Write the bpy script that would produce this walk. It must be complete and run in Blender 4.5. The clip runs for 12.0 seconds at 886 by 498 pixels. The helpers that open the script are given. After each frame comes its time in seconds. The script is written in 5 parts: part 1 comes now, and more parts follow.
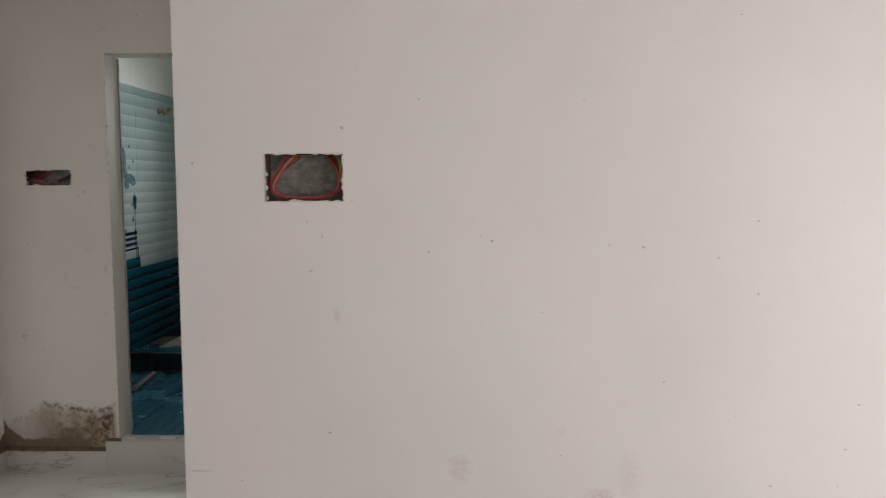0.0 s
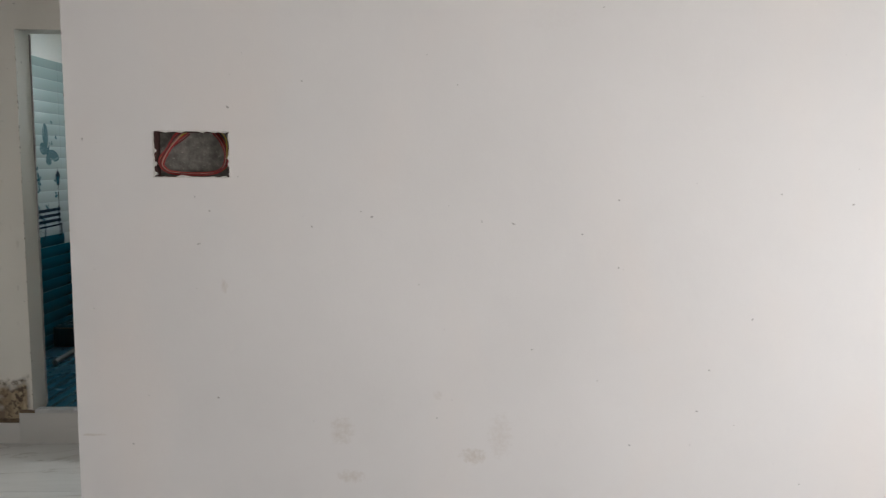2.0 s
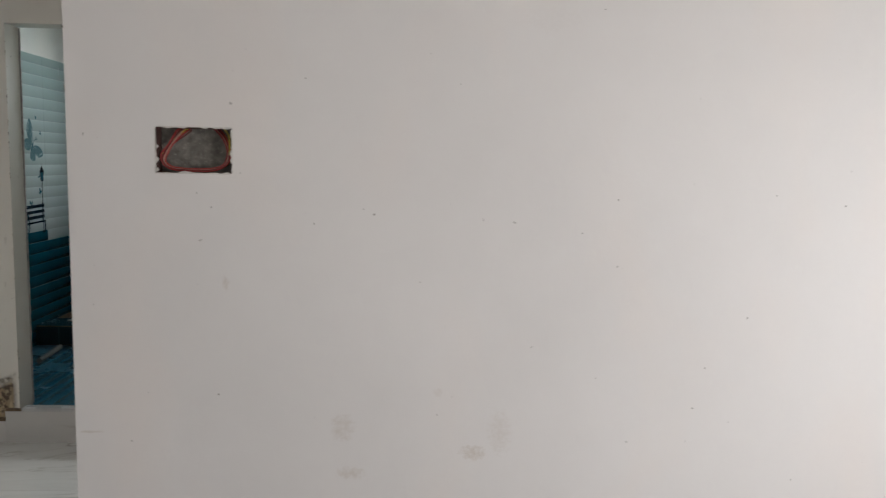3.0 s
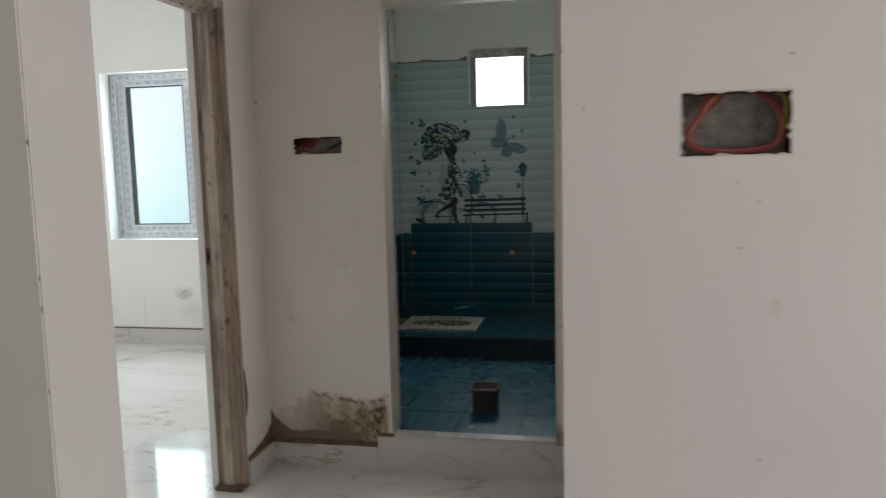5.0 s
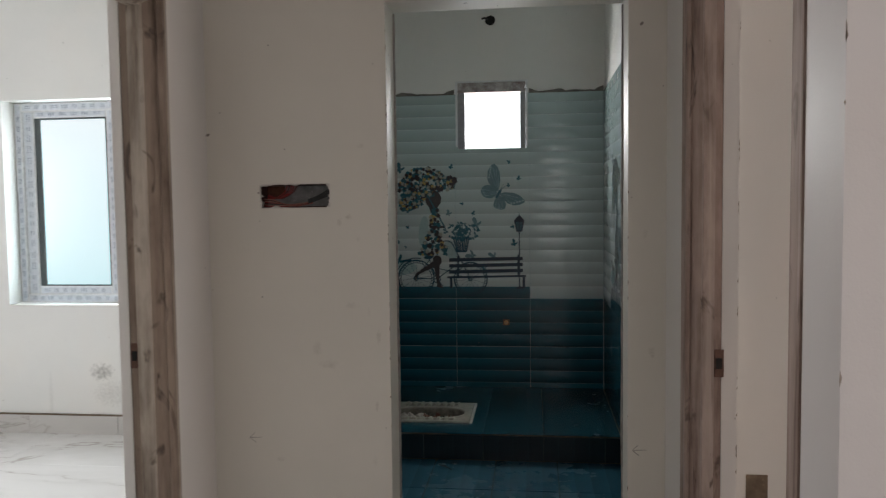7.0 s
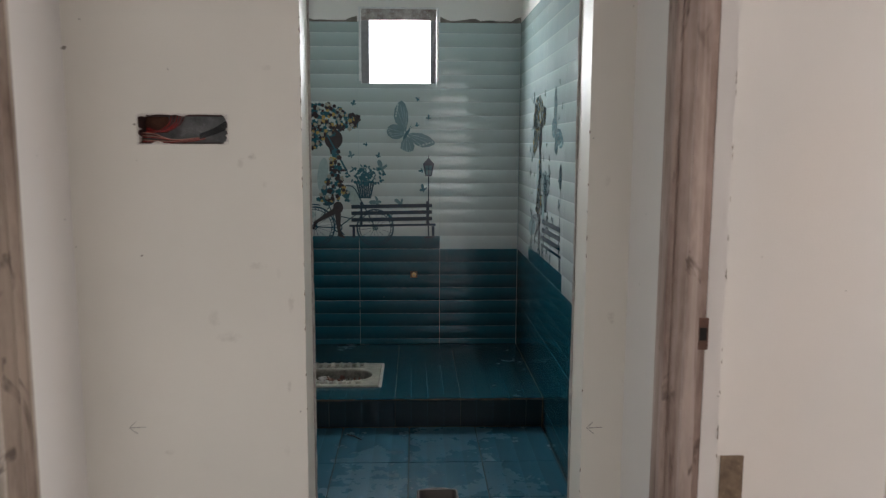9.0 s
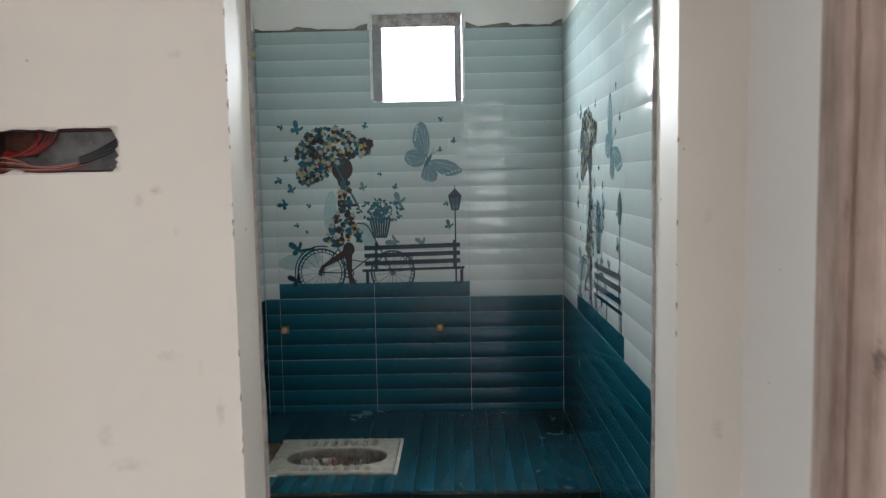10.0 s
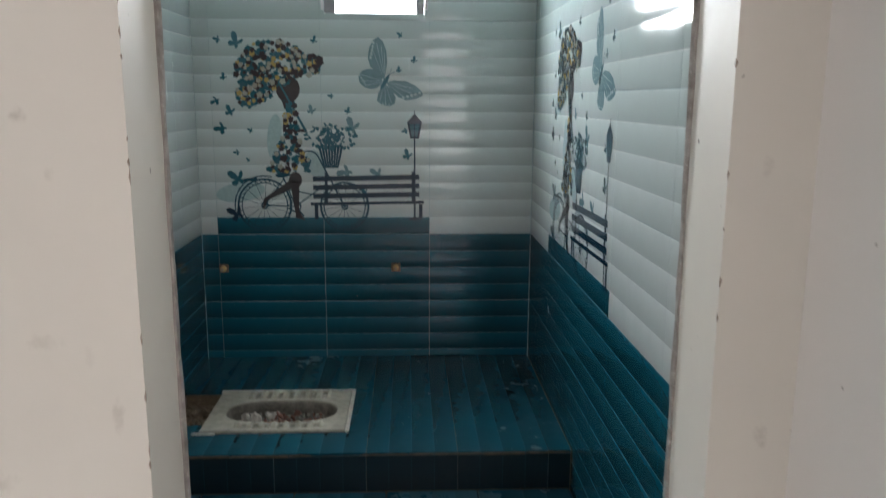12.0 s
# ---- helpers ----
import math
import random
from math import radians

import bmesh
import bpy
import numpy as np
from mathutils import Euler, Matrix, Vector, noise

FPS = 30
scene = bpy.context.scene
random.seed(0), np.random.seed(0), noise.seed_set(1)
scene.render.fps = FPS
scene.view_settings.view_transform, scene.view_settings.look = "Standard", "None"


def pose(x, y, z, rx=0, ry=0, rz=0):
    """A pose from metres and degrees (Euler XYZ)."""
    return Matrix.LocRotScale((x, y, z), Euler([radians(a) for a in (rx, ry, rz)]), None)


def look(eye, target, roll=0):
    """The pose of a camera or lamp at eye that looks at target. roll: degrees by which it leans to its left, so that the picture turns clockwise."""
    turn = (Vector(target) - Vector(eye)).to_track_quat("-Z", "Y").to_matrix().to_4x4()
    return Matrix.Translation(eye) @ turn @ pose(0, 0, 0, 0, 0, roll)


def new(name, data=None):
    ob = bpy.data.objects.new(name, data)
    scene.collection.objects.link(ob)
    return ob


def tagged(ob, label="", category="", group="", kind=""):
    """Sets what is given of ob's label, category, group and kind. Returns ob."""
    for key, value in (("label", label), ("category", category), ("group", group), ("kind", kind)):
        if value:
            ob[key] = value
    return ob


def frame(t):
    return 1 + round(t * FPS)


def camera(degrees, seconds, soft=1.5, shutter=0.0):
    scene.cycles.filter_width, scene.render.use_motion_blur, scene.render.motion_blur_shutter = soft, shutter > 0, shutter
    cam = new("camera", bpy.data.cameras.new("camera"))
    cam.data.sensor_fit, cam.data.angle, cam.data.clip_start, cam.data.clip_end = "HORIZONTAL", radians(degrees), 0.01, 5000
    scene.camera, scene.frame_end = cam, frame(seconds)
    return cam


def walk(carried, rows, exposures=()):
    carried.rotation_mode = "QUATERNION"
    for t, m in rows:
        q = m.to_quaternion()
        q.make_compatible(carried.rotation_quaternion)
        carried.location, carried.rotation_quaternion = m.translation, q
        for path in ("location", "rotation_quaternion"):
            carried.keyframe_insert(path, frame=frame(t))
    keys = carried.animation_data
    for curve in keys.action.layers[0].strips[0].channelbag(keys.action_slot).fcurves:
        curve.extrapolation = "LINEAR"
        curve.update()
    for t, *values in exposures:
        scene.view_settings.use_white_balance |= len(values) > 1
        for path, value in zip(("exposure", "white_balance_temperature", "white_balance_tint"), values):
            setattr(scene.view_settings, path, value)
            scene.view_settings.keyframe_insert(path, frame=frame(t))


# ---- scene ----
cam = camera(59.51, 12.0, 1.25, 0.5)
# seconds, place, turn to the left, tilt, lean
ROWS = [
    (0, -0.018, -0.031, 1.452, 1.50, -5.10, 0.16),
    (0.5, 0.118, -0.052, 1.456, 1.54, -5.38, 0.28),
    (1, 0.190, -0.075, 1.463, 1.17, -6.04, 0.23),
    (1.5, 0.219, -0.129, 1.457, -0.06, -6.38, -0.02),
    (2, 0.232, -0.178, 1.445, -1.52, -6.43, -0.57),
    (2.5, 0.233, -0.197, 1.438, -3.30, -6.27, -1.14),
    (4.3, -0.482, -0.045, 1.422, -0.28, -6.61, -0.74),
    (4.5, -0.578, 0.069, 1.397, 4.32, -6.63, -0.63),
    (5, -0.802, 0.441, 1.396, 11.61, -6.64, 1.40),
    (5.5, -0.980, 0.699, 1.393, 13.43, -6.09, 1.50),
    (6, -1.179, 0.999, 1.422, 10.87, -4.87, 0.86),
    (6.5, -1.236, 1.188, 1.426, 9.07, -3.67, 0.68),
    (7, -1.282, 1.314, 1.440, 6.69, -3.41, 0.71),
    (7.5, -1.336, 1.390, 1.441, 3.88, -4.01, 0.44),
    (9.3, -1.452, 1.928, 1.428, -2.26, -7.79, -0.25),
    (9.5, -1.418, 2.112, 1.429, -1.10, -7.27, 0.30),
    (10, -1.362, 2.417, 1.410, 1.02, -5.23, 1.11),
    (10.5, -1.398, 2.683, 1.448, 0.18, -4.75, 0.65),
    (11, -1.391, 2.803, 1.461, -0.30, -4.77, 0.80),
    (11.5, -1.392, 2.801, 1.454, -1.31, -7.39, 0.48),
    (12, -1.399, 2.747, 1.419, -2.52, -10.87, -0.27),
]
EXPOSURES = [(0.0, -0.66, 6500, 10), (1.0, -0.70, 6350, 7), (2.5, -0.72, 6200, 7), (4.5, -0.90, 6500, 10), (5.5, -0.80, 6450, 11), (7.0, -0.87, 6550, 14), (7.5, -0.88, 6550, 14), (9.3, 0.10, 6300, 13), (10.0, 0.48, 6250, 13), (10.6, 0.52, 6200, 14), (11.5, 0.30, 6200, 13), (12.0, 0.43, 6300, 14)]
walk(cam, [(t, pose(x, y, z, 90 + tilt, lean, turn)) for t, x, y, z, turn, tilt, lean in ROWS], EXPOSURES)

# ---- plan, in metres ----
YA, XA = 2.333, -0.899          # wall with the large wiring box, and its end
YC, YCI = 3.697, 3.836         # wall at the corridor's end, both faces
DOOR_L, DOOR_R, DOOR_TOP = -1.735, -1.001, 2.058
XL, XL2 = -2.318, -2.468        # wall between corridor and bright room
XR1, XR2 = -0.889, -0.764      # wall between corridor and side room
STUB_X, STUB_Y1, STUB_Y2 = -1.942, 1.822, 2.058
BX0, BX1, BY1 = -2.289, -0.865, 6.075   # bathroom
YL = 5.871                     # window wall of the bright room
CEIL = 2.95
SILL_Y = 3.745                 # back edge of the threshold stone
STEP, LOW, HIGH = 0.173, 0.157, 0.295   # threshold, wet floor, toilet platform
PLAT_Y = 5.100
BAND, TILE_W = 0.0746, 0.455
TILE_V0 = 0.2503
DARK_TOP, TILE_TOP = TILE_V0 + 8 * BAND, 2.10

# ---- light ----
world = bpy.data.worlds.new("overcast_sky")
scene.world = world
world.use_nodes = True
wn = world.node_tree.nodes
sky = wn.new("ShaderNodeTexSky")
sky.sky_type, sky.sun_disc = "NISHITA", False
sky.sun_elevation, sky.sun_rotation = radians(48), radians(120)
world.node_tree.links.new(sky.outputs[0], wn["Background"].inputs[0])
wn["Background"].inputs[1].default_value = 0.10
sun = new("sun", bpy.data.lights.new("sun", "SUN"))
sun.data.energy, sun.data.angle, sun.data.color = 1.0, radians(12), (1.0, 0.96, 0.9)
sun.matrix_world = look((9, -5, 12), (0, 0, 0))


def window_light(name, eye, target, w, h, watts, color):
    lamp = new(name, bpy.data.lights.new(name, "AREA"))
    lamp.data.shape, lamp.data.size, lamp.data.size_y = "RECTANGLE", w, h
    lamp.data.energy, lamp.data.color = watts, color
    lamp.matrix_world = look(eye, target)
    return lamp


window_light("daylight_start_room", (3.29, 0.25, 1.02), (0, 0.25, 1.02), 1.88, 1.95, 128, (1.0, 0.97, 0.96))
window_light("daylight_rear", (-0.4, -3.09, 1.45), (-0.4, 0, 1.45), 1.4, 1.3, 18, (1.0, 0.96, 0.94))
window_light("daylight_bright_room", (-4.0, 6.13, 1.44), (-4.0, 0, 1.44), 1.18, 1.24, 76, (0.89, 0.965, 1.0))
window_light("daylight_bright_room_side", (-6.39, 3.7, 1.45), (0, 3.7, 1.45), 1.38, 1.18, 66, (0.95, 0.98, 1.0))
window_light("daylight_bathroom", (-1.537, 6.27, 1.972), (-0.85, 4.4, 0.95), 0.37, 0.36, 41, (0.95, 1.0, 0.985))
# added fill lamp, out of view, that brightens the side room and corridor
window_light("fill_side_room", (2.44, 2.95, 1.5), (0, 2.95, 1.5), 0.7, 1.1, 54, (1.0, 0.97, 0.94))


# ---- materials ----
class Nodes:
    """A short way to write node trees."""

    def __init__(self, name):
        self.mat = bpy.data.materials.new(name)
        self.mat.use_nodes = True
        self.tree = self.mat.node_tree
        self.bsdf = self.tree.nodes["Principled BSDF"]
        self.pos = self.node("ShaderNodeNewGeometry").outputs["Position"]

    def node(self, kind, **values):
        n = self.tree.nodes.new(kind)
        for key, value in values.items():
            setattr(n, key, value)
        return n

    def put(self, socket, value):
        if isinstance(value, bpy.types.NodeSocket):
            self.tree.links.new(value, socket)
        elif isinstance(value, tuple) and len(value) == 3 and socket.type == "RGBA":
            socket.default_value = (*value, 1)
        else:
            socket.default_value = value

    def math(self, op, a, b=0.0, clamp=False):
        n = self.node("ShaderNodeMath", operation=op, use_clamp=clamp)
        self.put(n.inputs[0], a), self.put(n.inputs[1], b)
        return n.outputs[0]

    def mix(self, fac, a, b, blend="MIX"):
        n = self.node("ShaderNodeMix", data_type="RGBA", blend_type=blend)
        self.put(n.inputs[0], fac), self.put(n.inputs[6], a), self.put(n.inputs[7], b)
        return n.outputs[2]

    def scaled(self, sx, sy, sz, source=None):
        n = self.node("ShaderNodeVectorMath", operation="MULTIPLY")
        self.put(n.inputs[0], source or self.pos)
        n.inputs[1].default_value = (sx, sy, sz)
        return n.outputs[0]

    def noise(self, scale, detail=3.0, rough=0.55, vector=None, distortion=0.0):
        n = self.node("ShaderNodeTexNoise")
        self.put(n.inputs["Vector"], vector or self.pos)
        n.inputs["Scale"].default_value, n.inputs["Detail"].default_value = scale, detail
        n.inputs["Roughness"].default_value, n.inputs["Distortion"].default_value = rough, distortion
        return n.outputs[0]

    def ramp(self, value, low, high, clamp=True):
        n = self.node("ShaderNodeMapRange", clamp=clamp)
        self.put(n.inputs[0], value)
        n.inputs[1].default_value, n.inputs[2].default_value = low, high
        return n.outputs[0]

    def axes(self):
        n = self.node("ShaderNodeSeparateXYZ")
        self.put(n.inputs[0], self.pos)
        return n.outputs

    def bump(self, height, distance, strength=1.0, after=None):
        n = self.node("ShaderNodeBump")
        self.put(n.inputs["Height"], height)
        n.inputs["Distance"].default_value, n.inputs["Strength"].default_value = distance, strength
        if after:
            self.put(n.inputs["Normal"], after)
        return n.outputs[0]

    def done(self, color, rough, normal=None, metal=0.0):
        self.put(self.bsdf.inputs["Base Color"], color)
        self.put(self.bsdf.inputs["Roughness"], rough)
        self.put(self.bsdf.inputs["Metallic"], metal)
        if normal:
            self.put(self.bsdf.inputs["Normal"], normal)
        return self.mat


def smudge(n, a, b, u, v, ru, rv, seed):
    """A soft-edged blot of a wall, round (u, v) of its two axes, with a ragged outline."""
    d = n.math("ADD", n.math("POWER", n.math("ABSOLUTE", n.math("DIVIDE", n.math("SUBTRACT", a, u), ru)), 2.0),
               n.math("POWER", n.math("ABSOLUTE", n.math("DIVIDE", n.math("SUBTRACT", b, v), rv)), 2.0))
    ragged = n.noise(48 + seed, 5, 0.7)
    return n.ramp(n.math("ADD", n.math("SUBTRACT", 1.0, d), n.math("MULTIPLY", n.math("SUBTRACT", ragged, 0.55), 3.2)), 0.1, 1.3)


def plaster(name, color, blots=(), plane="xz", tint=(0.45, 0.36, 0.25)):
    """Painted plaster: a trowelled and rolled surface with faint patches, specks and blots."""
    n = Nodes(name)
    big = n.ramp(n.noise(1.3, 4, 0.6), 0.3, 0.75)
    dark = tuple(c * 0.93 for c in color)
    warm = (color[0], color[1] * 0.965, color[2] * 0.94)
    c = n.mix(big, dark, color)
    c = n.mix(n.ramp(n.noise(2.4, 3, 0.5, n.scaled(1, 1, 0.6)), 0.5, 0.8), c, warm)
    specks = n.ramp(n.noise(43, 1.0, 0.5), 0.80, 0.83)
    c = n.mix(n.math("MULTIPLY", specks, 0.55), c, (0.16, 0.13, 0.10))
    xyz = n.axes()
    a, b = xyz["XYZ".index(plane[0].upper())], xyz["XYZ".index(plane[1].upper())]
    for k, (u, v, ru, rv, strength) in enumerate(blots):
        c = n.mix(n.math("MULTIPLY", smudge(n, a, b, u, v, ru, rv, 7 * k), strength), c, tint)
    trowel = n.bump(n.noise(5, 3, 0.5), 0.004)
    fine = n.bump(n.noise(230, 2, 0.6), 0.0005, 0.6, trowel)
    return n.done(c, n.math("ADD", 0.42, n.math("MULTIPLY", big, 0.18)), fine)


PAINT = plaster("wall_paint", (0.76, 0.73, 0.70))
PAINT_SWITCH = plaster("wall_paint_handled", (0.76, 0.72, 0.70),
                       [(-0.03, 0.55, 0.05, 0.06, 0.34), (0.0, 0.39, 0.06, 0.03, 0.32), (0.41, 0.46, 0.05, 0.035, 0.5),
                        (0.50, 0.53, 0.05, 0.10, 0.2), (-0.41, 1.036, 0.015, 0.03, 0.3), (0.64, 1.9, 0.12, 0.05, 0.06),
                        (0.29, 0.67, 0.02, 0.02, 0.2), (-0.85, 0.535, 0.05, 0.006, 0.5)], tint=(0.40, 0.30, 0.20))
PAINT_WHITE = plaster("white_paint", (0.80, 0.79, 0.76))
PAINT_MOULD = plaster("white_paint_mouldy", (0.82, 0.82, 0.79),
                      [(-4.0, 0.40, 0.10, 0.07, 0.7), (-3.93, 0.26, 0.16, 0.10, 0.25), (-4.35, 0.2, 0.02, 0.25, 0.15)], tint=(0.16, 0.15, 0.12))


def damp_plaster():
    """The corridor's end wall: painted plaster, with rising damp above the skirting."""
    n = Nodes("damp_wall_paint")
    xyz = n.axes()
    x, z = xyz[0], xyz[2]
    color = (0.76, 0.72, 0.65)
    big = n.ramp(n.noise(1.3, 4, 0.6), 0.3, 0.75)
    c = n.mix(big, tuple(v * 0.92 for v in color), color)
    c = n.mix(n.math("MULTIPLY", n.ramp(n.noise(43, 1.0, 0.5), 0.77, 0.80), 0.75), c, (0.12, 0.09, 0.07))
    # the wavy tide mark of the damp, with dark flakes along it
    edge = n.math("ADD", 0.325, n.math("MULTIPLY", n.math("SUBTRACT", n.noise(9, 4, 0.65, n.scaled(1, 0, 0.15)), 0.5), 0.15))
    edge = n.math("ADD", edge, n.math("MULTIPLY", n.math("POWER", n.math("ABSOLUTE", n.math("SUBTRACT", x, -1.93)), 2.0), 0.9))
    edge = n.math("SUBTRACT", edge, n.math("MULTIPLY", n.math("MAXIMUM", n.math("SUBTRACT", -2.12, x), 0.0), 1.15))
    left = n.ramp(x, -2.22, -2.0)
    right = n.math("SUBTRACT", 1.0, n.ramp(x, -1.768, -1.742))
    ends = n.math("MULTIPLY", n.math("ADD", 0.30, n.math("MULTIPLY", left, 0.70)), right)
    rel = n.math("SUBTRACT", edge, z)
    inside = n.math("MULTIPLY", n.ramp(rel, -0.015, 0.05), ends)
    far = n.math("MULTIPLY", n.ramp(x, -1.03, -1.0), n.ramp(n.math("SUBTRACT", n.math("ADD", 0.215, n.math("MULTIPLY", n.noise(14, 3, 0.6), 0.10)), z), -0.01, 0.05))
    inside = n.math("MAXIMUM", inside, n.math("MULTIPLY", far, n.ramp(n.noise(30, 4, 0.6), 0.20, 0.42)))
    streak = n.noise(16, 5, 0.65, n.scaled(1, 1, 0.35))
    stain = n.mix(n.ramp(streak, 0.35, 0.68), (0.12, 0.072, 0.036), (0.50, 0.385, 0.245))
    stain = n.mix(n.math("MULTIPLY", n.ramp(z, 0.30, 0.17), n.math("SUBTRACT", 1.0, n.ramp(x, -1.90, -1.84))), stain, n.mix(streak, (0.09, 0.058, 0.034), (0.32, 0.235, 0.15)))
    flakes = n.math("MULTIPLY", n.ramp(n.noise(34, 5, 0.7), 0.51, 0.56), n.math("ADD", 0.45, n.math("MULTIPLY", n.ramp(x, -1.90, -1.80), 0.5)))
    stain = n.mix(flakes, stain, (0.07, 0.045, 0.028))
    c = n.mix(n.math("MULTIPLY", inside, n.ramp(n.noise(9, 4, 0.6), 0.15, 0.45)), c, stain)
    line = n.math("MULTIPLY", n.ramp(n.math("ABSOLUTE", n.math("SUBTRACT", rel, 0.012)), 0.022, 0.004), n.ramp(n.noise(38, 4, 0.7), 0.47, 0.58))
    c = n.mix(n.math("MULTIPLY", n.math("MULTIPLY", line, ends), 0.9), c, (0.10, 0.07, 0.045))
    # bare cement where the paint has come off next to the skirting
    bare_edge = n.math("ADD", n.math("MULTIPLY", n.math("SUBTRACT", n.noise(11, 3, 0.6), 0.5), 0.07),
                       n.math("ADD", 0.176, n.math("MULTIPLY", n.math("MAXIMUM", n.math("SUBTRACT", -2.22, x), 0.0), 0.75)))
    bare = n.math("MULTIPLY", n.ramp(n.math("SUBTRACT", bare_edge, z), 0.0, 0.012), n.math("SUBTRACT", 1.0, n.ramp(n.math("ADD", x, n.math("MULTIPLY", n.noise(14, 3, 0.6), 0.06)), -1.85, -1.835)))
    c = n.mix(bare, c, n.mix(n.noise(40, 4, 0.6), (0.12, 0.08, 0.05), (0.24, 0.17, 0.115)))
    for k, (u, v, ru, rv, strength) in enumerate(((-1.86, 1.40, 0.016, 0.012, 0.42), (-1.89, 1.385, 0.012, 0.016, 0.30), (-1.855, 1.12, 0.03, 0.012, 0.22), (-1.97, 0.98, 0.02, 0.03, 0.24), (-1.93, 0.93, 0.04, 0.018, 0.22), (-1.77, 1.02, 0.010, 0.03, 0.30), (-1.78, 0.80, 0.008, 0.02, 0.35), (-1.82, 1.62, 0.016, 0.008, 0.22), (-0.93, 0.98, 0.012, 0.02, 0.32), (-0.95, 1.34, 0.010, 0.016, 0.22), (-0.97, 0.42, 0.016, 0.03, 0.25), (-2.10, 0.62, 0.02, 0.01, 0.2), (-1.83, 1.33, 0.008, 0.012, 0.16), (-1.80, 1.10, 0.008, 0.02, 0.12), (-1.79, 0.62, 0.01, 0.02, 0.15))):
        c = n.mix(n.math("MULTIPLY", smudge(n, x, z, u, v, ru, rv, 5 * k), strength), c, (0.25, 0.20, 0.15))
    normal = n.bump(n.noise(5, 3, 0.5), 0.004)
    normal = n.bump(n.math("MULTIPLY", inside, n.noise(45, 4, 0.7)), 0.006, 1.0, normal)
    return n.done(c, 0.55, normal)


PAINT_DAMP = damp_plaster()


def cement(name, dark, light, scale=18):
    n = Nodes(name)
    grain = n.noise(scale, 6, 0.65)
    c = n.mix(n.ramp(grain, 0.3, 0.7), dark, light)
    c = n.mix(n.math("MULTIPLY", n.ramp(n.noise(scale * 4, 3, 0.6), 0.62, 0.74), 0.5), c, tuple(min(1, v * 1.6) for v in light))
    return n.done(c, 0.9, n.bump(grain, 0.006))


CEMENT_BROWN = cement("brown_cement", (0.09, 0.06, 0.04), (0.24, 0.17, 0.11))
CEMENT_GREY = cement("grey_cement", (0.10, 0.09, 0.08), (0.26, 0.24, 0.21), 26)
BRICK = cement("brick_red_rubble", (0.10, 0.04, 0.03), (0.32, 0.16, 0.12), 40)
RUST = cement("rusty_red_steel", (0.03, 0.014, 0.012), (0.085, 0.032, 0.025), 30)
CEMENT_RUSTY = cement("rust_stained_cement", (0.05, 0.022, 0.014), (0.15, 0.065, 0.04), 40)
CEMENT_PALE = cement("pale_grey_cement", (0.13, 0.13, 0.135), (0.30, 0.30, 0.30), 26)
LIP = cement("torn_paint_edge", (0.52, 0.48, 0.44), (0.74, 0.70, 0.66), 70)
PLASTER_EDGE = cement("broken_plaster", (0.42, 0.38, 0.33), (0.72, 0.68, 0.62), 60)


def marble(name, base, rough):
    """Polished white marble-look tile with soft grey veins; each tile is cut from another place."""
    n = Nodes(name)
    info = n.node("ShaderNodeObjectInfo").outputs["Random"]
    shift = n.node("ShaderNodeCombineXYZ")
    n.put(shift.inputs[0], n.math("MULTIPLY", info, 37.0)), n.put(shift.inputs[1], n.math("MULTIPLY", info, 91.0))
    add = n.node("ShaderNodeVectorMath", operation="ADD")
    n.put(add.inputs[0], n.scaled(0.55, 1.5, 1.2)), n.put(add.inputs[1], shift.outputs[0])
    v = add.outputs[0]
    vein = n.math("ABSOLUTE", n.math("SUBTRACT", n.noise(1.5, 5, 0.6, v, 0.7), 0.5))
    soft = n.math("SUBTRACT", 1.0, n.ramp(vein, 0.0, 0.11))
    thin = n.math("MULTIPLY", n.math("SUBTRACT", 1.0, n.ramp(vein, 0.0, 0.013)), n.ramp(n.noise(3, 2, 0.5, v), 0.45, 0.6))
    cloud = n.noise(2.2, 4, 0.6, v)
    c = n.mix(n.ramp(cloud, 0.3, 0.8), base, tuple(b * 0.94 for b in base))
    c = n.mix(n.math("MULTIPLY", soft, n.math("MULTIPLY", cloud, 0.45)), c, (0.50, 0.49, 0.47))
    c = n.mix(n.math("MULTIPLY", thin, 0.6), c, (0.26, 0.21, 0.17))
    dust = n.ramp(n.noise(6, 5, 0.65), 0.45, 0.8)
    return n.done(c, n.math("ADD", rough, n.math("MULTIPLY", dust, 0.16)))


MARBLE = marble("marble_floor_tile", (0.74, 0.73, 0.71), 0.07)
MARBLE_SKIRT = marble("marble_skirting_tile", (0.60, 0.575, 0.545), 0.16)
SILL_STONE = marble("grey_sill_stone", (0.50, 0.49, 0.485), 0.25)
GROUT = cement("dark_grout", (0.12, 0.11, 0.10), (0.2, 0.19, 0.18), 60)
GROUT_DARK = cement("dark_wet_grout", (0.012, 0.026, 0.034), (0.03, 0.055, 0.066), 60)
GROUT_TEAL = cement("pale_teal_grout", (0.26, 0.36, 0.39), (0.38, 0.47, 0.49), 60)


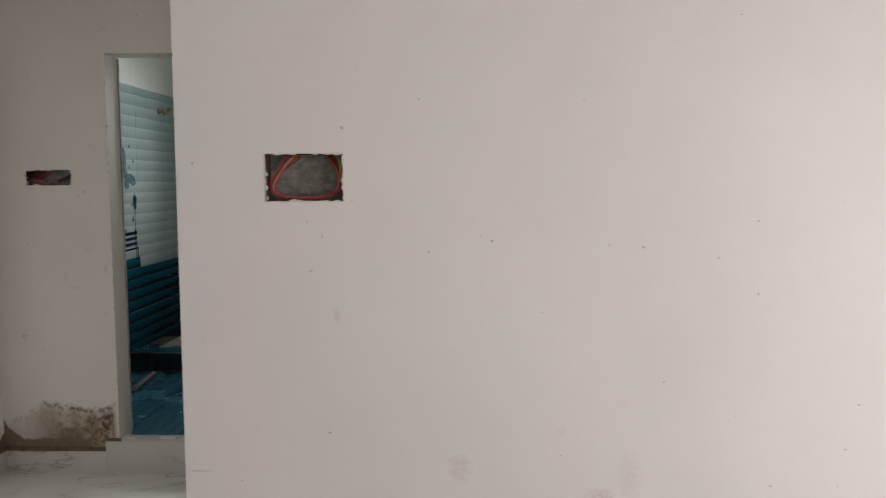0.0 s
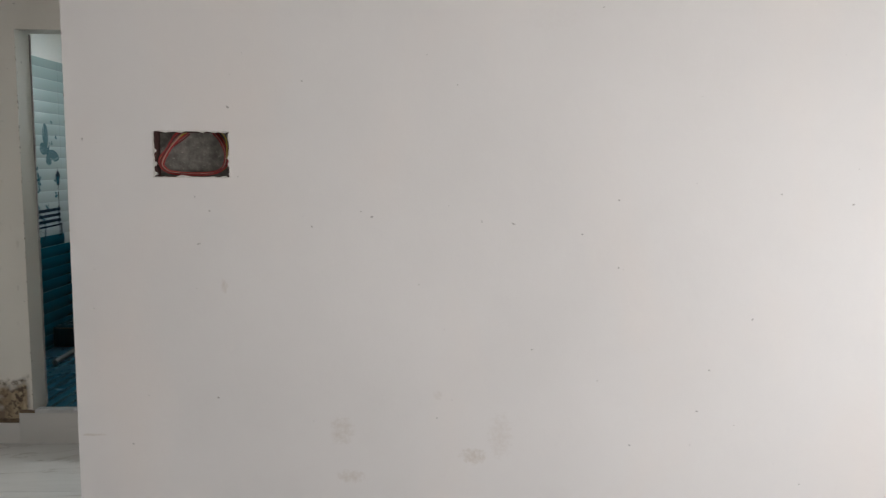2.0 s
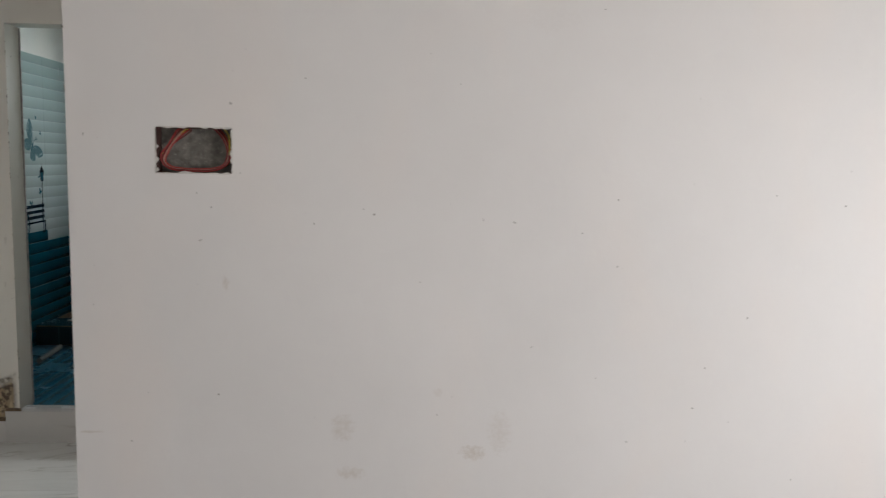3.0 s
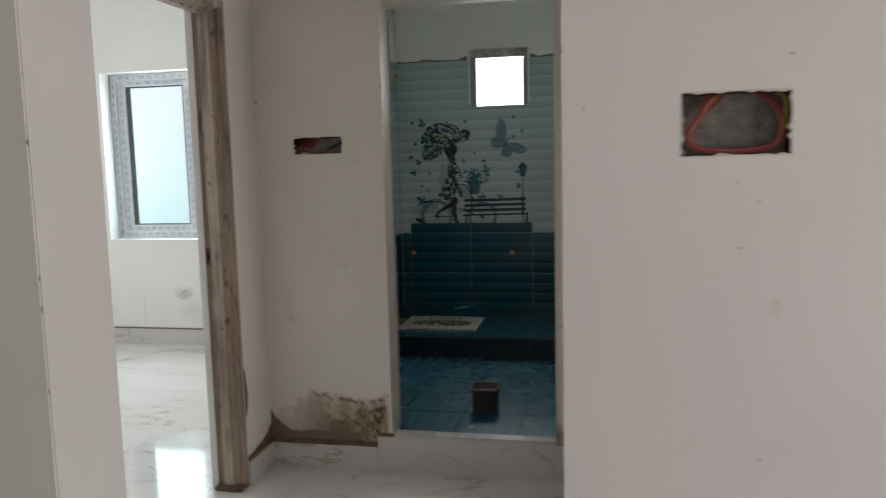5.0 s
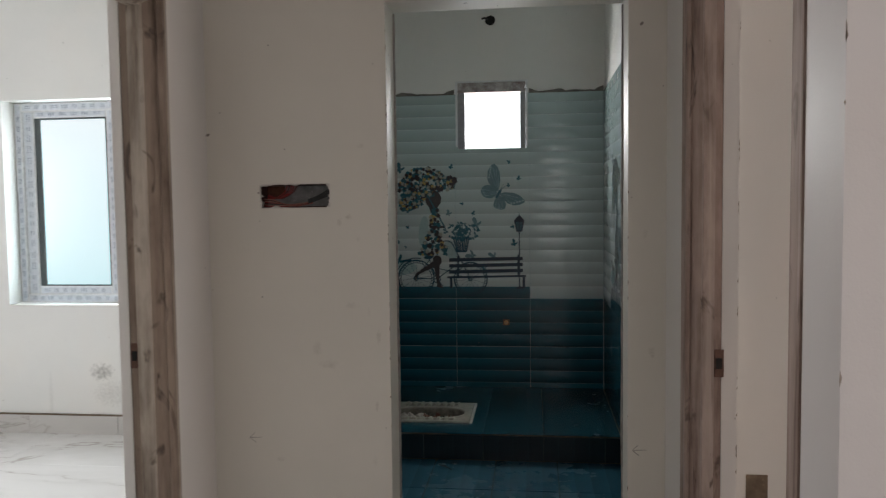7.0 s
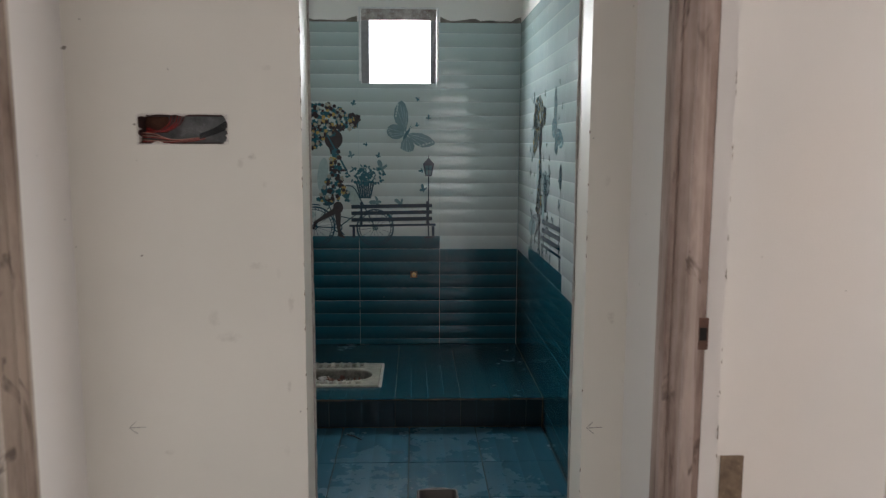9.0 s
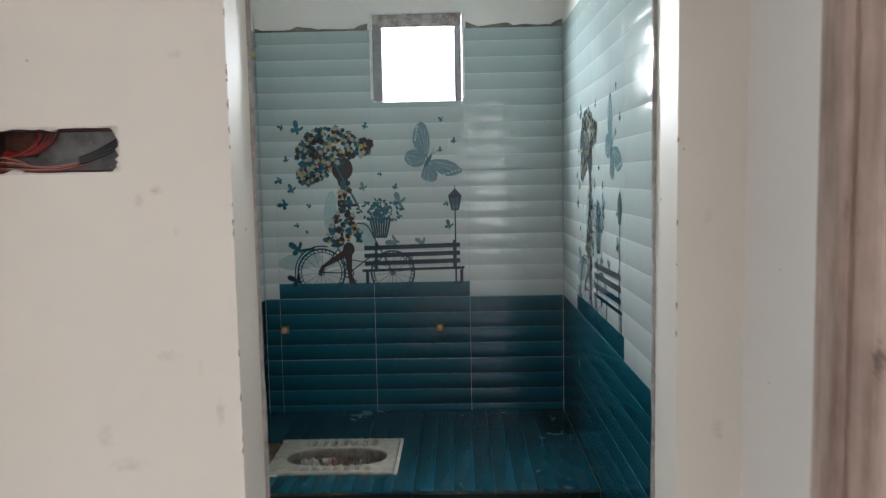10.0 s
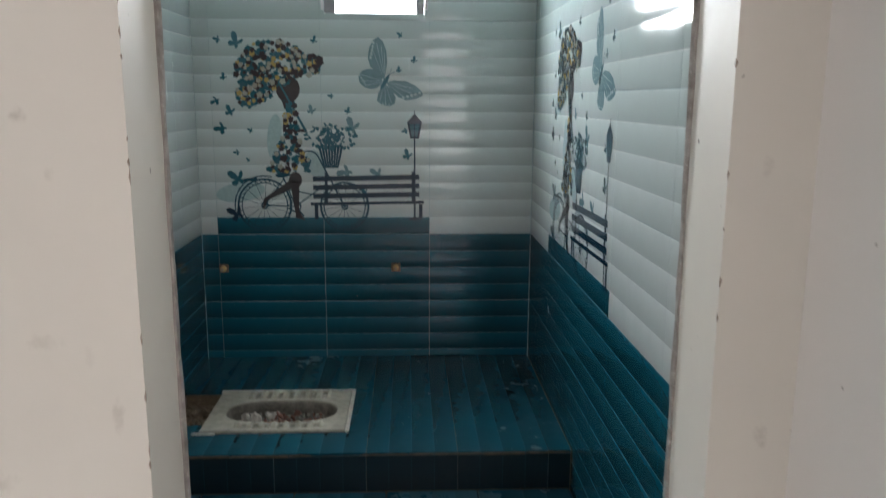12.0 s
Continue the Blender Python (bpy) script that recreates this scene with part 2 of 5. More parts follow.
def glazed(name, color, rough, dusty, low=0.55, high=1.45, line=(0.30, 0.42, 0.45), ombre=None, gloss=0.5):
    """Glazed ceramic that grows lighter across each band, up to a pale line: glossy, with drying marks, cement haze and
    slight differences from tile to tile.
    """
    n = Nodes(name)
    info = n.node("ShaderNodeObjectInfo").outputs["Random"]
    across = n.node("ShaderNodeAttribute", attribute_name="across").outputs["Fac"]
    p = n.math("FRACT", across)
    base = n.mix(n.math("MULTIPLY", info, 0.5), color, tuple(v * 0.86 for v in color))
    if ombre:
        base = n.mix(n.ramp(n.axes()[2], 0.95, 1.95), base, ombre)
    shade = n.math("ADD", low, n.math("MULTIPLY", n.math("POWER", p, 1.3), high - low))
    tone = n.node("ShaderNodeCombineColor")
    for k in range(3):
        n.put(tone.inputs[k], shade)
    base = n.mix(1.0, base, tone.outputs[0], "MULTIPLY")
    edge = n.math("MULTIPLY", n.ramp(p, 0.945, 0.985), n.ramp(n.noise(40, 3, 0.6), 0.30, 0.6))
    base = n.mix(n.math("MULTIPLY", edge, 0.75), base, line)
    base = n.mix(n.math("MULTIPLY", n.ramp(n.noise(14, 4, 0.6), 0.4, 0.8), 0.25), base, tuple(v * 0.7 for v in color))
    haze = n.math("MULTIPLY", n.ramp(n.noise(2.6, 5, 0.68, n.scaled(1, 1, 0.7)), 0.50, 0.80), n.ramp(n.noise(24, 4, 0.7), 0.3, 0.75))
    drips = n.math("MULTIPLY", n.ramp(n.noise(11, 4, 0.6, n.scaled(1, 1, 0.16)), 0.63, 0.74), n.ramp(n.noise(5, 3, 0.6), 0.45, 0.65))
    haze = n.math("MAXIMUM", haze, drips)
    c = n.mix(n.math("MULTIPLY", haze, dusty), base, (0.42, 0.46, 0.47))
    c = n.mix(n.math("MULTIPLY", n.ramp(n.noise(120, 1.0, 0.5), 0.80, 0.83), 0.5), c, (0.6, 0.6, 0.57))
    normal = n.bump(n.noise(9, 2, 0.5), 0.0012)
    n.put(n.bsdf.inputs["Specular IOR Level"], gloss)
    return n.done(c, n.math("ADD", rough, n.math("MULTIPLY", haze, 0.3)), normal)


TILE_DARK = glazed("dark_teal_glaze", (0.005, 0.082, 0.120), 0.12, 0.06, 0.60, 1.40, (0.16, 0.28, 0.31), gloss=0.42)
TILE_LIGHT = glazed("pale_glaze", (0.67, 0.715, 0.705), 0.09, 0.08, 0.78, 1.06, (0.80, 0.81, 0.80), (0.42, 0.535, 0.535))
TILE_FLOOR = glazed("blue_teal_floor_glaze", (0.026, 0.112, 0.168), 0.26, 0.03, 0.85, 1.15, (0.05, 0.15, 0.21))
# platform glaze for the riser, with the step's shade darkened into its colour
TILE_RISER_SHADED = glazed("shaded_riser_glaze", (0.002, 0.013, 0.021), 0.3, 0.04, 0.85, 1.1, (0.02, 0.06, 0.08))
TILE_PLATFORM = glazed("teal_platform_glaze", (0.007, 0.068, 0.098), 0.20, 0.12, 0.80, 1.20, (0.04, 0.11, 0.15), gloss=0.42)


def printed(name, color):
    n = Nodes(name)
    c = n.mix(n.ramp(n.noise(60, 3, 0.6), 0.3, 0.7), tuple(v * 0.82 for v in color), color)
    return n.done(c, 0.12)


INK_NAVY = printed("print_navy", (0.010, 0.030, 0.060))
INK_DEEP = printed("print_deep_teal", (0.010, 0.060, 0.095))
INK_TEAL = printed("print_teal", (0.018, 0.115, 0.155))
INK_BLUE = printed("print_slate_blue", (0.035, 0.13, 0.17))
INK_GREY = printed("print_grey_teal", (0.135, 0.235, 0.265))
INK_PALE = printed("print_pale_teal", (0.40, 0.52, 0.53))
INK_YELLOW = printed("print_ochre", (0.46, 0.34, 0.12))
INK_CREAM = printed("print_cream", (0.37, 0.38, 0.33))
INK_BROWN = printed("print_dark_brown", (0.045, 0.035, 0.04))


def wood(name, worn, deep):
    """Weathered door-frame timber with smeared paint."""
    n = Nodes(name)
    grain = n.noise(34, 5, 0.6, n.scaled(1, 1, 0.045), 0.6)
    patch = n.noise(7, 5, 0.65, n.scaled(1, 1, 0.30))
    c = n.mix(n.ramp(grain, 0.35, 0.65), deep, worn)
    pale = tuple(min(1, v * 1.32) for v in worn)
    c = n.mix(n.math("MULTIPLY", n.ramp(patch, 0.42, 0.62), 0.75), c, pale)
    knots = n.ramp(n.noise(12, 3, 0.6, n.scaled(1, 1, 0.45), 1.2), 0.62, 0.70)
    c = n.mix(n.math("MULTIPLY", knots, 0.75), c, tuple(v * 0.5 for v in deep))
    return n.done(c, 0.72, n.bump(grain, 0.0025))


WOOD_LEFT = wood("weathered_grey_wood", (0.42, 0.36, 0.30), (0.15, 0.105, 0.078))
# darker copies of the frame wood: shade of the turned-away faces, put into the colour
WOOD_LEFT_SHADED = wood("shaded_grey_wood", (0.27, 0.205, 0.16), (0.11, 0.07, 0.05))
WOOD_RIGHT_SHADED = wood("shaded_red_wood", (0.37, 0.285, 0.245), (0.15, 0.09, 0.068))
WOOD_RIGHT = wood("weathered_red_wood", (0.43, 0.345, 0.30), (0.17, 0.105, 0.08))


def plain(name, color, rough, metal=0.0, grain=40):
    n = Nodes(name)
    c = n.mix(n.ramp(n.noise(grain, 4, 0.6), 0.3, 0.7), tuple(v * 0.78 for v in color), color)
    return n.done(c, rough, n.bump(n.noise(grain * 2, 2, 0.5), 0.0006), metal)


STEEL = plain("dull_steel", (0.35, 0.30, 0.27), 0.5, 0.8)
STEEL_RUSTY = plain("rusty_plate", (0.16, 0.085, 0.06), 0.75, 0.3, 90)
BRASS = plain("brass", (0.62, 0.43, 0.18), 0.35, 0.9)
HOLE = plain("dark_hole", (0.012, 0.011, 0.010), 0.95)
WIRE_RED = plain("red_wire_insulation", (0.34, 0.025, 0.022), 0.4)
WIRE_DARK = plain("maroon_wire_insulation", (0.13, 0.018, 0.016), 0.4)
WIRE_PALE = plain("dusty_pink_wire", (0.50, 0.26, 0.20), 0.5)
WIRE_YELLOW = plain("yellow_wire_insulation", (0.55, 0.42, 0.06), 0.4)
WIRE_BLACK = plain("black_wire_insulation", (0.02, 0.02, 0.022), 0.4)
UPVC = plain("white_window_plastic", (0.80, 0.81, 0.82), 0.35)
FILM_INK = plain("film_print_blue_grey", (0.30, 0.34, 0.42), 0.5)
FILM = plain("protective_film_pale_blue", (0.66, 0.69, 0.74), 0.4)
GASKET = plain("dark_gasket", (0.06, 0.075, 0.075), 0.6)
BUCKET = plain("brown_bucket_plastic", (0.080, 0.060, 0.055), 0.45, 0.0, 25)


def grimy_ceramic():
    """Dusty white ceramic, with dirt lying between the ribs and in the bowl."""
    n = Nodes("grimy_white_ceramic")
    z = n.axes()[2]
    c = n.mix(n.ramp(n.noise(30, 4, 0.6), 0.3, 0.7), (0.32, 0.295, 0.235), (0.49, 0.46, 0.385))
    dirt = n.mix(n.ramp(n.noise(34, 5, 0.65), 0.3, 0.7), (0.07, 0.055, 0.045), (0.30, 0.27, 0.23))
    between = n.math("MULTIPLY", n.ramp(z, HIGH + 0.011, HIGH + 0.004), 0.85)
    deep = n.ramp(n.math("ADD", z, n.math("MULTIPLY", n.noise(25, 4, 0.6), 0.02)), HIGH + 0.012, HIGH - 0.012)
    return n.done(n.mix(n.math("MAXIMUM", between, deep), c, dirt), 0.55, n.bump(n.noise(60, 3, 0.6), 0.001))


CERAMIC_DIRTY = grimy_ceramic()
PVC = plain("dusty_grey_pipe", (0.19, 0.18, 0.165), 0.6)
TWIG = plain("black_twig", (0.02, 0.018, 0.016), 0.8)


def frosted():
    n = Nodes("frosted_blue_glass")
    n.tree.nodes.remove(n.bsdf)
    clear = n.node("ShaderNodeBsdfTransparent")
    n.put(clear.inputs[0], n.mix(n.ramp(n.axes()[2], 0.9, 2.0), (0.82, 0.95, 0.96), (0.95, 0.99, 0.99)))
    gloss = n.node("ShaderNodeBsdfGlossy")
    gloss.inputs["Roughness"].default_value = 0.25
    both = n.node("ShaderNodeMixShader")
    both.inputs[0].default_value = 0.05
    n.tree.links.new(clear.outputs[0], both.inputs[1]), n.tree.links.new(gloss.outputs[0], both.inputs[2])
    n.tree.links.new(both.outputs[0], n.tree.nodes["Material Output"].inputs[0])
    return n.mat


GLASS = frosted()


# ---- mesh helpers ----
def part(name, bm, material, parent=None, label="", smooth=False):
    """Links a bmesh as one mesh object, under a thing or a part where one is given."""
    mesh = bpy.data.meshes.new(name)
    bmesh.ops.recalc_face_normals(bm, faces=bm.faces)
    bm.to_mesh(mesh)
    bm.free()
    for p in mesh.polygons:
        p.use_smooth = smooth
    mesh.materials.append(material)
    ob = new(name, mesh)
    if parent:
        ob.parent = parent
        ob.matrix_parent_inverse = parent.matrix_world.inverted()
    return tagged(ob, label)


def thing(name, x, y, z, label, category, group="", kind=""):
    ob = new(name)
    ob.empty_display_size = 0.05
    ob.location = (x, y, z)
    ob.matrix_world = Matrix.Translation((x, y, z))
    return tagged(ob, label, category, group, kind)


def box(bm, x0, x1, y0, y1, z0, z1, bevel=0.0):
    v = [bm.verts.new((x, y, z)) for x in (x0, x1) for y in (y0, y1) for z in (z0, z1)]
    faces = [bm.faces.new([v[i] for i in q]) for q in ((0, 1, 3, 2), (4, 6, 7, 5), (0, 4, 5, 1), (2, 3, 7, 6), (0, 2, 6, 4), (1, 5, 7, 3))]
    if bevel:
        edges = {e for f in faces for e in f.edges}
        bmesh.ops.bevel(bm, geom=list(edges), offset=bevel, segments=2, affect="EDGES")
    return bm


def boxes(*rows, bevel=0.0):
    bm = bmesh.new()
    for row in rows:
        box(bm, *row, bevel=bevel)
    return bm


def tube(bm, points, radius, sides=8, closed_ends=True):
    """A round tube along a line of points."""
    rings = []
    points = [Vector(p) for p in points]
    for i, p in enumerate(points):
        way = (points[min(i + 1, len(points) - 1)] - points[max(i - 1, 0)]).normalized()
        side = way.orthogonal() if i == 0 else (last - way * last.dot(way))
        side.normalize()
        last = side
        up = way.cross(side)
        r = radius[i] if isinstance(radius, (list, tuple)) else radius
        rings.append([bm.verts.new(p + r * (math.cos(a) * side + math.sin(a) * up)) for a in [2 * math.pi * k / sides for k in range(sides)]])
    for a, b in zip(rings, rings[1:]):
        for k in range(sides):
            bm.faces.new((a[k], a[(k + 1) % sides], b[(k + 1) % sides], b[k]))
    if closed_ends:
        bm.faces.new(rings[0][::-1]), bm.faces.new(rings[-1])
    return bm


def prism(bm, outline, z0, z1):
    """An outline in x, y drawn up from z0 to z1."""
    a, b = [bm.verts.new((x, y, z0)) for x, y in outline], [bm.verts.new((x, y, z1)) for x, y in outline]
    for k in range(len(outline)):
        j = (k + 1) % len(outline)
        bm.faces.new((a[k], a[j], b[j], b[k]))
    bm.faces.new(a[::-1]), bm.faces.new(b)
    return bm


# ---- the large structure ----
def structure(name, bm, material, label, category):
    return tagged(part(name, bm, material), label, category, kind="structure")


HA = (-0.624, -0.385, 1.3875, 1.533)    # large wiring box: x, x, z, z
HC = (-2.144, -1.920, 1.431, 1.504)    # small wiring box
X0, X1, Y0 = -4.3, 3.2, -3.0           # start room


def wall_with_hole(x0, x1, y0, y1, z0, z1, hole):
    a, b, c, d = hole
    return boxes((x0, a, y0, y1, z0, z1), (b, x1, y0, y1, z0, z1), (a, b, y0, y1, z0, c), (a, b, y0, y1, d, z1), (a, b, y0 + 0.07, y1, c, d))


wall_switch = structure("wall_switch", wall_with_hole(XA, X1, YA, YA + 0.137, 0, CEIL, HA), PAINT_SWITCH, "off-white painted plaster wall with smudges and a wiring hole", "wall")
wall_end = structure("wall_corridor_end", wall_with_hole(XL2, DOOR_L, YC, YCI, 0, CEIL, HC), PAINT_DAMP, "cream plaster wall with rising damp above the skirting", "wall")
structure("wall_corridor_end_side", boxes((DOOR_R, XR2, YC, YCI, 0, CEIL), (DOOR_L, DOOR_R, YC, YCI, DOOR_TOP, CEIL)), PAINT_DAMP, "cream plaster wall beside and over the bathroom doorway", "wall")
structure("wall_stub", boxes((-6.3, STUB_X, STUB_Y1, STUB_Y2, 0, CEIL), bevel=0.004), PAINT, "off-white plaster wall end beside the corridor", "wall")
LD0, LD1, LDT = 2.52, 3.434, 2.06
JAMB_L, JAMB_R = -2.437, -0.804    # where the timber ends and the plaster reveal begins
structure("wall_corridor_left", boxes((XL2, XL, STUB_Y2, LD0, 0, CEIL), (XL2, XL, LD1 + 0.006, YC, 0, CEIL), (XL2, JAMB_L - 0.001, LD1 - 0.034, LD1 + 0.006, 0, LDT), (XL2, XL, LD0, LD1 + 0.006, LDT, CEIL)), PAINT, "cream plaster wall round the bright room's doorway", "wall")
RD0, RD1, RDT = 2.505, 3.436, 2.08
structure("wall_corridor_right", boxes((XR1, XR2, YA + 0.137, RD0, 0, CEIL), (XR1, XR2, RD1, YC, 0, CEIL), (JAMB_R + 0.001, XR2, RD1 - 0.070, RD1, 0, RDT), (XR1, XR2, RD0, RD1, RDT, CEIL)), PAINT, "cream plaster wall round the side room's doorway", "wall")
structure("wall_side_room_back", boxes((XR2, 2.5, 3.47, 3.60, 0, CEIL)), plaster("beige_paint", (0.72, 0.69, 0.65)), "plain beige wall inside the side room", "wall")
# unseen wall; its window opening is added to go with the fill lamp
structure("wall_side_room_far", boxes((2.5, 2.62, 2.47, 3.60, 0, 0.95), (2.5, 2.62, 2.47, 3.60, 2.05, CEIL), (2.5, 2.62, 2.47, 2.6, 0.95, 2.05), (2.5, 2.62, 3.3, 3.60, 0.95, 2.05)), PAINT, "off-white wall with a window opening", "wall")

# start room, behind the camera
structure("wall_start_left", boxes((X0 - 0.14, X0, Y0, STUB_Y1, 0, CEIL)), PAINT, "off-white plaster wall", "wall")
structure("wall_start_right", boxes((X1, X1 + 0.14, Y0, -0.70, 0, CEIL), (X1, X1 + 0.14, 1.20, YA + 0.137, 0, CEIL), (X1, X1 + 0.14, -0.70, 1.20, 2.05, CEIL)), PAINT, "off-white plaster wall with a wide doorway", "wall")
structure("wall_start_rear", boxes((X0 - 0.14, -1.1, Y0 - 0.14, Y0, 0, CEIL), (0.3, X1 + 0.14, Y0 - 0.14, Y0, 0, CEIL), (-1.1, 0.3, Y0 - 0.14, Y0, 0, 0.8), (-1.1, 0.3, Y0 - 0.14, Y0, 2.1, CEIL)), PAINT, "off-white plaster wall with a window opening", "wall")

# bright room
WX0, WX1, WZ0, WZ1 = -4.607, -3.40, 0.822, 2.113
structure("wall_bright_room_window", boxes((-6.3, WX0, YL, YL + 0.2, 0, CEIL), (WX1, XL2 + 0.06, YL, YL + 0.2, 0, CEIL), (WX0, WX1, YL, YL + 0.2, 0, WZ0), (WX0, WX1, YL, YL + 0.2, WZ1, CEIL)), PAINT_MOULD, "white painted wall with a window and black mould low down", "wall")
structure("wall_bright_room_left", boxes((-6.44, -6.3, STUB_Y1, 3.0, 0, CEIL), (-6.44, -6.3, 4.4, YL + 0.2, 0, CEIL), (-6.44, -6.3, 3.0, 4.4, 0, 0.85), (-6.44, -6.3, 3.0, 4.4, 2.05, CEIL)), PAINT_WHITE, "white painted wall with a window opening", "wall")
structure("wall_bright_room_right", boxes((XL2, BX0 - 0.03, YCI, YL, 0, CEIL)), PAINT_WHITE, "white painted wall", "wall")

# bathroom shell
VX0, VX1, VZ0, VZ1 = -1.744, -1.330, 1.769, 2.168
structure("wall_bathroom_back", boxes((BX0 - 0.03, VX0, BY1 + 0.008, BY1 + 0.17, 0, CEIL), (VX1, BX1 + 0.1, BY1 + 0.008, BY1 + 0.17, 0, CEIL), (VX0, VX1, BY1 + 0.008, BY1 + 0.17, 0, VZ0), (VX0, VX1, BY1 + 0.008, BY1 + 0.17, VZ1, CEIL)), PAINT_WHITE, "bathroom back wall, tiled below white plaster", "wall")
structure("wall_bathroom_left", boxes((BX0 - 0.03, BX0 - 0.008, YCI, BY1 + 0.008, 0, CEIL)), PAINT_WHITE, "bathroom side wall, tiled below white plaster", "wall")
structure("wall_bathroom_right", boxes((BX1 + 0.008, BX1 + 0.1, YCI, BY1 + 0.008, 0, CEIL)), PAINT_WHITE, "bathroom side wall, tiled below white plaster", "wall")
wall_bath = {"back": bpy.data.objects["wall_bathroom_back"], "left": bpy.data.objects["wall_bathroom_left"], "right": bpy.data.objects["wall_bathroom_right"]}
structure("ceiling", boxes((-6.5, 3.4, -3.2, 6.3, CEIL, CEIL + 0.12)), PAINT_WHITE, "white painted ceiling", "ceiling")

floor = structure("floor", boxes((-6.5, 3.4, -3.2, 6.3, -0.12, -0.009)), GROUT, "white marble-look tiled floor with grey veins", "floor")
PAN = (-2.122, -1.620, 5.258, 5.638)
BARE = (-2.262, -2.122, 5.335, 5.625)
bath_floor = structure("floor_bathroom", boxes((BX0, BX1, YCI, PLAT_Y, 0.0, LOW - 0.007), (DOOR_L + 0.012, DOOR_R, SILL_Y, YCI, 0.0, LOW - 0.007)), GROUT_DARK, "blue-teal tiled wet floor", "floor")
platform = structure("platform", boxes((BX0, BX1, PLAT_Y + 0.008, PAN[2], 0, HIGH - 0.007), (BX0, BX1, PAN[3], BY1 + 0.006, 0, HIGH - 0.007), (PAN[1], BX1, PAN[2], PAN[3], 0, HIGH - 0.007), (BX0, BARE[0], PAN[2], PAN[3], 0, HIGH - 0.007),
                                    (BARE[0], PAN[0], PAN[2], BARE[2], 0, HIGH - 0.007), (BARE[0], PAN[0], BARE[2], PAN[3], 0, HIGH - 0.05), (PAN[0], PAN[1], PAN[2], PAN[3], 0, HIGH - 0.14)), CEMENT_BROWN, "raised toilet platform with teal tiles and a broken brown edge", "platform")
sill = structure("door_sill", boxes((DOOR_L + 0.012, DOOR_R, YC - 0.012, SILL_Y, 0, STEP), bevel=0.002), SILL_STONE, "grey stone threshold of the bathroom doorway", "threshold")


# ---- door frames ----
def door_frame(name, side, x_wall, x_room, y0, y1, top, material, dark, label, strike_z, far=0.052):
    """Timber frame in a wall along y; side is the way from the corridor into the room. Rebated jambs, a chamfered stop, a lock plate on the far jamb."""
    ob = thing(name, (x_wall + x_room) / 2, (y0 + y1) / 2, 0, label, "door frame")
    a, b = x_wall - side * 0.004, x_room
    w = b - a

    def outline(y, inward, deep=0.052):
        """Section of one jamb: moulded edge, stop, rebate."""
        d = inward * (deep - 0.052)
        return [(a, y), (a, y + inward * 0.026 + d), (a + w * 0.10, y + inward * 0.034 + d), (a + w * 0.16, y + inward * 0.030 + d), (a + w * 0.40, y + inward * 0.046 + d), (a + w * 0.44, y + inward * 0.052 + d),
                (a + w * 0.76, y + inward * 0.052 + d), (a + w * 0.77, y + inward * 0.036 + d), (b, y + inward * 0.036 + d), (b, y)]

    # moulding and rebate take the wood copy with painted shade
    boards = (("moulding", 0, 5, dark, "grooved moulding with shade in its colour"), ("stop", 4, 8, material, ""), ("rebate", 7, 9, dark, "rebate with shade in its colour"))
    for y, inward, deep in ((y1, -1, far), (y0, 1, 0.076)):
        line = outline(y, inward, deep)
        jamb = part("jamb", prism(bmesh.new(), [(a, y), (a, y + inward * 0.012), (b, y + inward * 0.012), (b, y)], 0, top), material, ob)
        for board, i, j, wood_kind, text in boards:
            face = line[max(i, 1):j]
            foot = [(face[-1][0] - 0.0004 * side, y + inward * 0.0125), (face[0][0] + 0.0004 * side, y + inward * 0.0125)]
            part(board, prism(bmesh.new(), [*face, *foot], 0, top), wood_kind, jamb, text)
    bm = bmesh.new()
    head = [(x, top - (y - y0)) for x, y in outline(y0, 1)]
    rings = [[bm.verts.new((x, y, z)) for x, z in head] for y in (y0 + 0.0, y1 - 0.0)]
    for k in range(len(head)):
        j = (k + 1) % len(head)
        bm.faces.new((rings[0][k], rings[0][j], rings[1][j], rings[1][k]))
    bm.faces.new(rings[0]), bm.faces.new(rings[1][::-1])
    bmesh.ops.translate(bm, verts=bm.verts, vec=(0, 0, 0.001))
    part("header", bm, material, ob)
    # lock plate, let into the rebate
    x = a + w * 0.80
    plate = part("strike_plate", boxes((min(x, x + side * 0.024), max(x, x + side * 0.024), y1 - far + 0.0125, y1 - far + 0.017, strike_z - 0.036, strike_z + 0.036), bevel=0.001), STEEL_RUSTY, ob, "rusty steel strike plate")
    part("lock_hole", boxes((min(x + side * 0.004, x + side * 0.019), max(x + side * 0.004, x + side * 0.019), y1 - far + 0.010, y1 - far + 0.0145, strike_z - 0.014, strike_z + 0.014)), HOLE, plate)
    return ob


left_frame = door_frame("door_frame", -1, XL, JAMB_L, LD0, LD1 + 0.005, 2.050, WOOD_LEFT, WOOD_LEFT_SHADED, "weathered grey-brown timber door frame without a door", 1.012)
right_frame = door_frame("door_frame", 1, XR1, JAMB_R, RD0, RD1, 2.070, WOOD_RIGHT, WOOD_RIGHT_SHADED, "weathered reddish timber door frame smeared with paint", 1.017, 0.086)


# ---- daylight seen through the windows ----
def backdrop(name, x0, x1, y0, y1, z0, z1, strength):
    n = Nodes(name + "_glow")
    n.tree.nodes.remove(n.bsdf)
    glow = n.node("ShaderNodeEmission")
    n.put(glow.inputs[0], (0.93, 0.98, 1.0))
    glow.inputs[1].default_value = strength
    n.tree.links.new(glow.outputs[0], n.tree.nodes["Material Output"].inputs[0])
    return structure(name, boxes((x0, x1, y0, y1, z0, z1)), n.mat, "bright white overcast sky outside the window", "sky")


